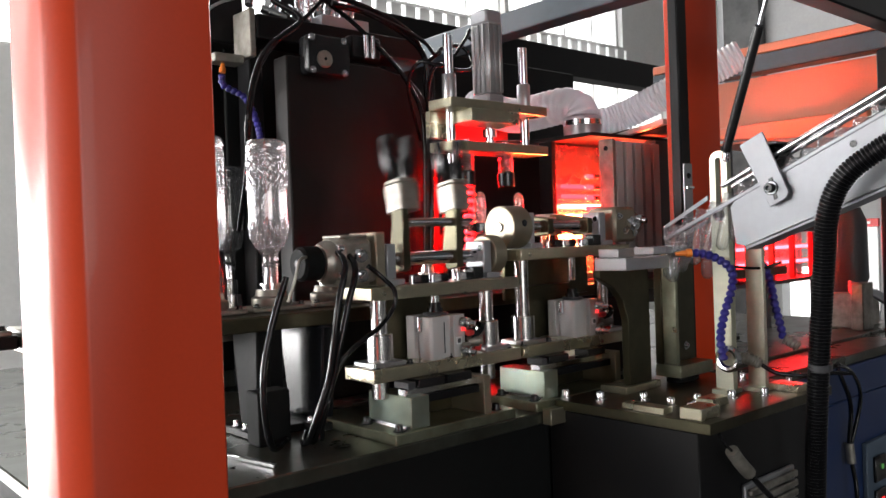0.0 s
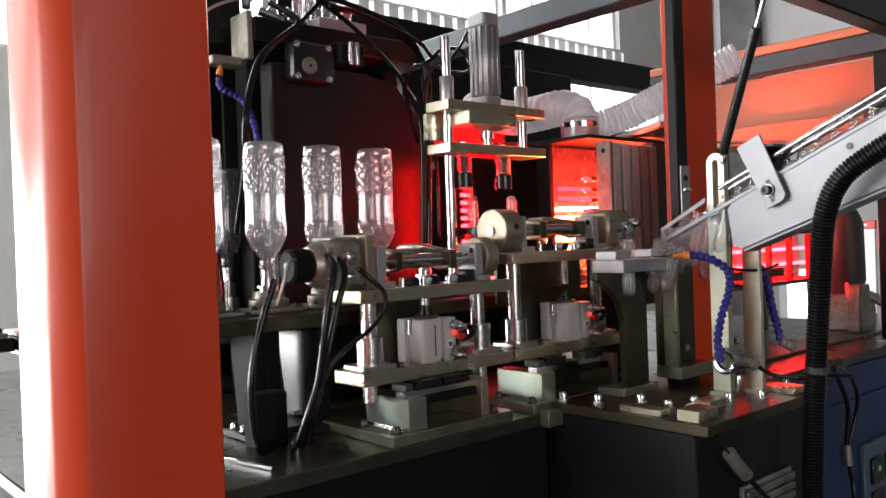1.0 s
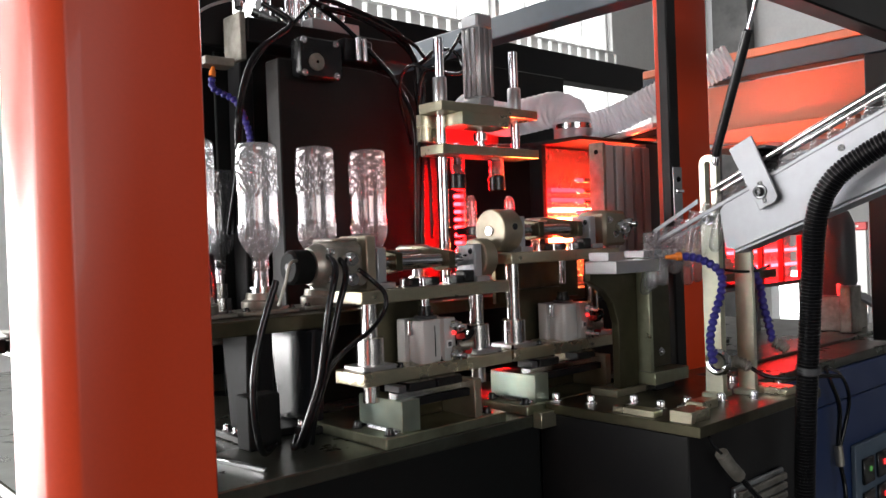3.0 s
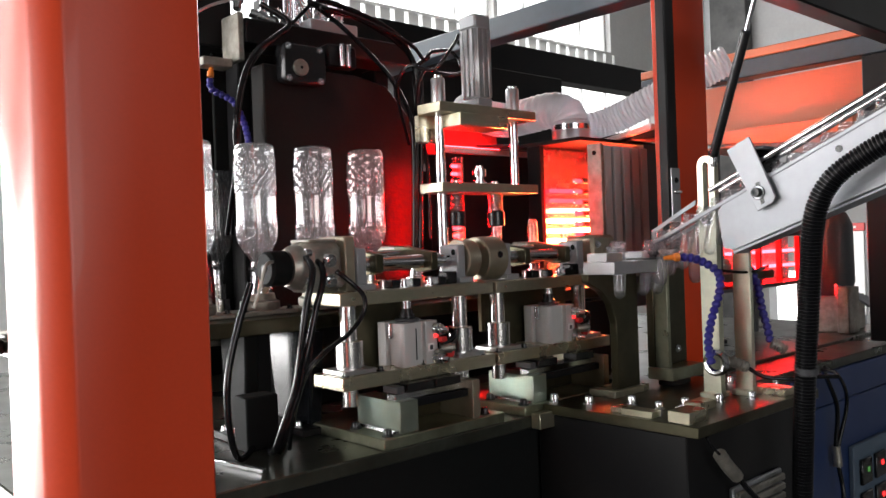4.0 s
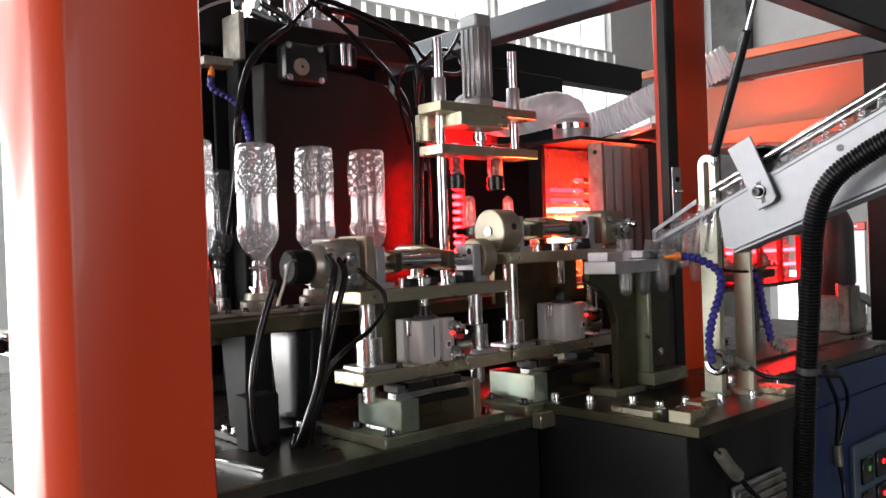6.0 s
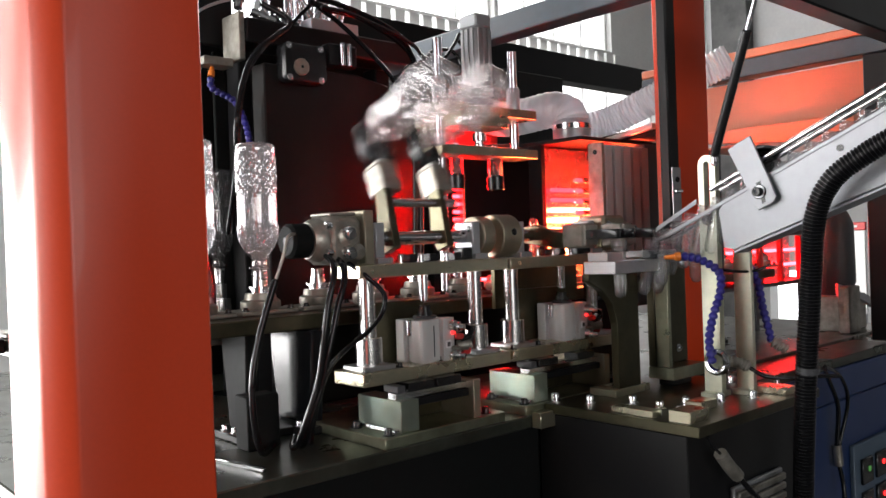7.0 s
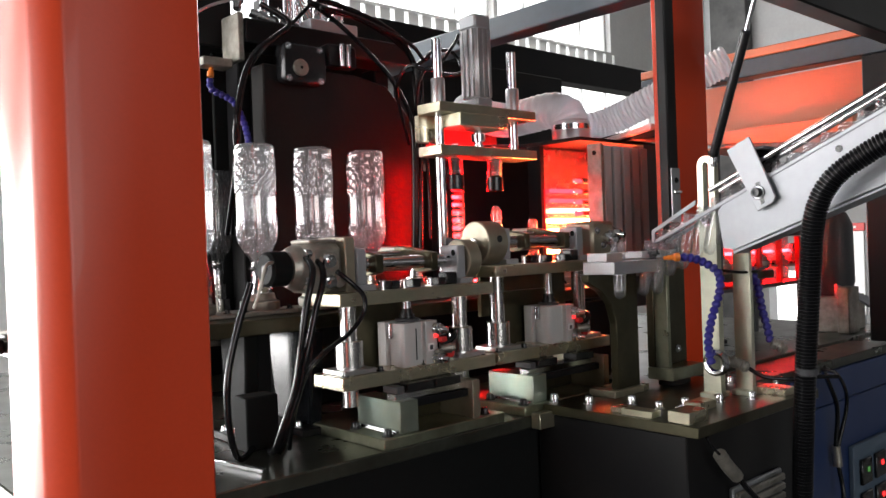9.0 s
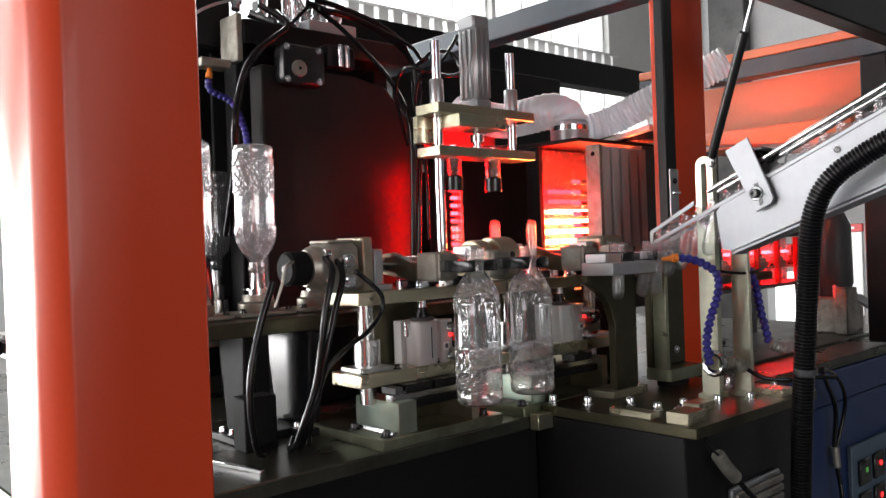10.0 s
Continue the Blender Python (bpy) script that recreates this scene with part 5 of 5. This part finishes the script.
part("lower_panel", box(1.41, 2.6, .800, .87, .02, .793, .003), NAVY, _c, "navy blue lower panel")
_bp = thing("button_panel", (1.95, .80, .55), "blue-grey panel with lit push buttons", "control panel")
part("plate", box(1.955, 2.5, .788, .7995, .38, .682, .002), PANEL_BLUE, _bp)
for _i in range(5):
    for _j in range(3):
        _x, _z = 2.015 + .085 * _i, .615 - .078 * _j
        _f = part("switch_body", box(_x - .03, _x + .03, .780, .7875, _z - .03, _z + .03, .002), PLASTIC_K, _bp, "black switch body")
        part("lamp", box(_x - .001, _x + .009, .7775, .7798, _z - .002, _z + .010, .001), LED_RED if (_i * 3 + _j) % 6 else LED_GREEN, _f, "small lit lamp")
_v = thing("vent_grille", (1.13, .64, .62), "pale ribbed ventilation grille", "vent")
part("frame", box(1.130, 1.287, .632, .6395, .66, .802, .002), ALU_SATIN, _v)
for _i in range(9):
    part("louvre", box(1.134, 1.283, .624, .6318, .665 + .015 * _i, .676 + .015 * _i, .002), CAST, _v)
for _pts, _lab in (([(1.060, .612, .872), (1.08, .610, .85), (1.10, .608, .832)], "grey cable plug under the feed plate"), ([(1.85, .783, .705), (1.852, .78, .66)], "grey cable plug on the cabinet")):
    solo("cable_plug", hose(_pts, .010, 10, 4), CAST, _lab, "plug", "", 50, "cable plugs")
air_hose([(1.035, .616, .90), (1.045, .614, .885), (1.060, .612, .872)], .003, None, "thin black cable under the feed plate")
air_hose([(1.10, .608, .832), (1.13, .60, .80), (1.17, .59, .765), (1.22, .57, .73)], .006, None, "black cable under the feed plate")
air_hose([(1.70, .74, .90), (1.78, .765, .86), (1.845, .775, .79), (1.85, .783, .70)], .007, None, "black cable to the cabinet plug")
air_hose([(1.66, .72, .91), (1.80, .75, .87), (1.885, .77, .80), (1.862, .783, .70)], .006, None, "black cable to the cabinet plug")
air_hose([(1.852, .78, .665), (1.85, .77, .60), (1.80, .75, .5)], .007, None, "black cable below the cabinet plug")

# ---- behind the feed ----
_w = thing("fan_motor", (2.2, 1.10, TABLE), "dark ribbed fan motor", "motor")
part("motor_body", lathe((2.42, 1.02, 1.0), (2.42, 1.02, 1.25), ((0, .05), (.15, .062), (.8, .06), (.95, .045), (1, .02)), 20), DARK_GREY, _w)
part("motor_foot", box(2.34, 2.50, .96, 1.08, TABLE, 1.0, .003), CAST, _w)
part("terminal_box", box(2.30, 2.37, .925, .958, TABLE, 1.03, .003), CAST, _w)
for _i in range(4):
    solo("cable", hose([(2.35, .98, 1.0 + .01 * _i), (2.42 + .02 * _i, .95, .99), (2.5, .93, .955 + .006 * _i), (2.6, .91, .95)], .006, 6, 6), ALU_SATIN, "grey cable looped beside the motor", "cable", "", 60, "grey cables")

# ---- hoses and cables in front ----
HUNG = []
_hung = "black air hose hanging from the rotary actuator"
HUNG.append(air_hose([(.513, .95, 1.145), (.4955, .95, 1.10), (.483, .95, 1.0615), (.476, .95, 1.03), (.4735, .95, 1.005), (.477, .955, .97), (.49, .97, .932), (.515, 1.0, .908), (.56, 1.05, .9055)], .0065, None, _hung))
HUNG.append(air_hose([(.606, .968, 1.175), (.601, .945, 1.165), (.594, .932, 1.148), (.5813, .93, 1.108), (.5747, .93, 1.075), (.5696, .932, 1.038), (.5629, .935, 1.001), (.549, .942, .958), (.548, .965, .922), (.565, 1.01, .9055), (.60, 1.06, .9055)], .0065, None, _hung))
HUNG.append(air_hose([(.622, .968, 1.172), (.617, .943, 1.160), (.609, .930, 1.140), (.596, .928, 1.107), (.5865, .928, 1.074), (.577, .93, 1.037), (.570, .935, 1.001), (.557, .942, .960), (.558, .965, .922), (.58, 1.01, .9055), (.62, 1.06, .9055)], .0065, None, _hung))
HUNG.append(air_hose([(.640, .968, 1.165), (.648, .945, 1.150), (.660, .935, 1.136), (.6765, .93, 1.117), (.6745, .93, 1.093), (.6512, .93, 1.069), (.6224, .93, 1.0534), (.597, .932, 1.037), (.582, .937, 1.018), (.572, .945, .985), (.572, .965, .94), (.59, 1.0, .908)], .0048, None, "black hose looped beside the guide rod"))
solo("steel_bar", prism([(.5125, .9395), (.5195, .941), (.494, 1.0655), (.487, 1.064)], "z", TABLE, TABLE + .006, .001), CHROME, "bright thin steel bar lying on the bed", "bar")


# ---- motion: a cycle of 2.6 s ----
CYCLE = 2.6


def ease(p, keys):
    """Value at phase p between (phase, value) keys, gliding."""
    for (a, u), (b, v) in zip(keys, keys[1:]):
        if a <= p <= b:
            s = (p - a) / (b - a)
            return u + (v - u) * s * s * (3 - 2 * s)
    return keys[-1][1]


def line(p, keys):
    """Value at phase p between (phase, value) keys, straight."""
    for (a, u), (b, v) in zip(keys, keys[1:]):
        if a <= p <= b:
            return u + (v - u) * (p - a) / (b - a)
    return keys[-1][1]


def phase(t):
    return t - CYCLE * math.floor(t / CYCLE + 1e-6)


def slide_at(t):
    return ease(phase(t), ((0, 0), (.85, 0), (1.2, SLIDE), (1.55, SLIDE), (1.8, 0), (2.6, 0)))


def left_lift(t):
    return ease(phase(t), ((0, 0), (1.38, 0), (1.62, .037), (1.92, .037), (2.15, 0), (2.6, 0)))


def right_lift(t):
    return ease(phase(t), ((0, .045), (.95, .045), (1.2, .026), (1.36, 0), (1.5, 0), (1.66, .036), (1.93, .036), (2.1, 0), (2.22, 0), (2.42, .045), (2.6, .045)))


def left_turn(t):
    return line(phase(t), ((0, 82), (.1, 14), (.17, 0), (1.55, 0), (1.62, 2), (1.7, 11), (1.8, 70), (1.85, 124), (1.9, 166), (1.96, 184), (2.04, 180), (2.38, 180), (2.5, 160), (2.6, 82)))


def right_turn(t):
    return line(phase(t), ((0, 0), (1.5, 0), (1.6, 24), (1.7, 130), (1.79, 180), (2.26, 180), (2.3, 168), (2.4, 116), (2.5, 25), (2.57, 0), (2.6, 0)))


def press_at(t):
    return ease(phase(t), ((0, 0), (1.2, 0), (1.36, -.071), (1.5, -.071), (1.75, 0), (2.6, 0)))


def row_at(t):
    """How far the row has gone, in pitches."""
    n = math.floor(t / CYCLE + 1e-6)
    return 2 * n + ease(phase(t), ((0, 0), (.01, 0), (.37, 2), (2.6, 2)))


def shuttle_at(t):
    return ease(phase(t), ((0, -.012), (.12, -.06), (.82, -.06), (1.02, 0), (2.53, 0), (2.6, -.012)))


def mould_at(t):
    return ease(phase(t), ((0, -.045), (.15, -.06), (.4, -.05), (.75, 0), (2.45, 0), (2.6, -.045)))


def left_pose(t):
    return Matrix.Translation((slide_at(t), SHAFT_Y, SHAFT_Z + left_lift(t))) @ Matrix.Rotation(radians(left_turn(t)), 4, "X")


def right_pose(t):
    return Matrix.Translation((slide_at(t), SHAFT_Y, SHAFT_Z + right_lift(t))) @ Matrix.Rotation(radians(right_turn(t)), 4, "X")


TIMES = [k / 30 for k in range(301)]


def rows_of(fn):
    """Rows of a motion, leaving out those in which the thing rests."""
    got = [(t, fn(t)) for t in TIMES]

    def same(a, b):
        return all(abs(a[i][j] - b[i][j]) < 1e-6 for i in range(3) for j in range(4))
    keep = [got[0]]
    for a, b, c in zip(got, got[1:], got[2:]):
        if not (same(a[1], b[1]) and same(b[1], c[1])):
            keep.append(b)
    return keep + [got[-1]]


def bottle_pose(k):
    """Bottle k of the row; pairs are swung out one after another and fall."""
    pair, second = k // 2, k % 2
    slot0 = -2 * pair - second
    n = pair                                    # the cycle in which this pair is swung out
    grip, drop = CYCLE * n + 1.36, CYCLE * n + 2.28
    gx = GRIP_X[1 - second]
    hold = Matrix.Translation((gx, REACH, MOUTH_Z - SHAFT_Z))

    def fn(t):
        if t < grip:
            return Matrix.Translation((ROW_X + PITCH * (slot0 + row_at(t)), ROW_Y, MOUTH_Z))
        if t < drop:
            return left_pose(t) @ hold
        m = left_pose(drop) @ hold
        fall = min(4.9 * (t - drop) ** 2, m.translation.z - .2235 * 1.0)
        # each pair comes to rest a little further along the floor
        away = max(0.0, t - drop - .40) * .8
        away = min(away, .12 * (4 - pair))
        return Matrix.Translation((0, -away, -fall)) @ m
    return fn


def blank_pose(k):
    """Preform k: waits at the pick-up place, is swung back, pressed on to the row and carried on."""
    pair, second = k // 2 - 3, k % 2
    slot = 4 + second
    ready, pick, place = CYCLE * pair + 1.0, CYCLE * pair + 2.2, CYCLE * (pair + 1) + 1.38
    hold = Matrix.Translation((FEED_X[second], REACH, MOUTH_Z - SHAFT_Z))

    def fn(t):
        if t >= place:
            return Matrix.Translation((ROW_X + PITCH * (slot + row_at(t) - row_at(place)), ROW_Y, MOUTH_Z))
        if t >= pick:
            return right_pose(t) @ hold
        wait = right_pose(pick) @ hold
        s = ease(min(max(t, ready - .9), ready), ((ready - .9, 1), (ready, 0)))
        return Matrix.Translation((.09 * s, -.02 * s, .015 * s)) @ wait
    return fn


def motions():
    walk(L_CAR, rows_of(lambda t: Matrix.Translation((LX0 + slide_at(t), .940, TABLE))))
    walk(R_CAR, rows_of(lambda t: Matrix.Translation((RX0 + slide_at(t), .940, TABLE))))
    walk(L_LIFT, rows_of(lambda t: Matrix.Translation((LX0 + slide_at(t), .940, 1.10 + left_lift(t)))))
    walk(R_LIFT, rows_of(lambda t: Matrix.Translation((RX0 + slide_at(t), .940, 1.10 + right_lift(t)))))
    for hung in HUNG:
        x, y, z = hung.location
        walk(hung, rows_of(lambda t: Matrix.Translation((x + slide_at(t) - SLIDE, y, z))))
    walk(L_ARM, rows_of(left_pose))
    walk(R_ARM, rows_of(right_pose))
    walk(PRESS, rows_of(lambda t: Matrix.Translation((PX0, ROW_Y, PRESS_Z + press_at(t)))))
    for k, m in enumerate(MANDRELS):
        walk(m, rows_of(lambda t: Matrix.Translation((ROW_X + PITCH * (k - 14 + row_at(t)), ROW_Y, 0))))
    for k, b in enumerate(BOTTLES):
        walk(b, rows_of(bottle_pose(k)))
    for k, b in enumerate(BLANKS):
        walk(b, rows_of(blank_pose(k)))
    more_motions()


motions()
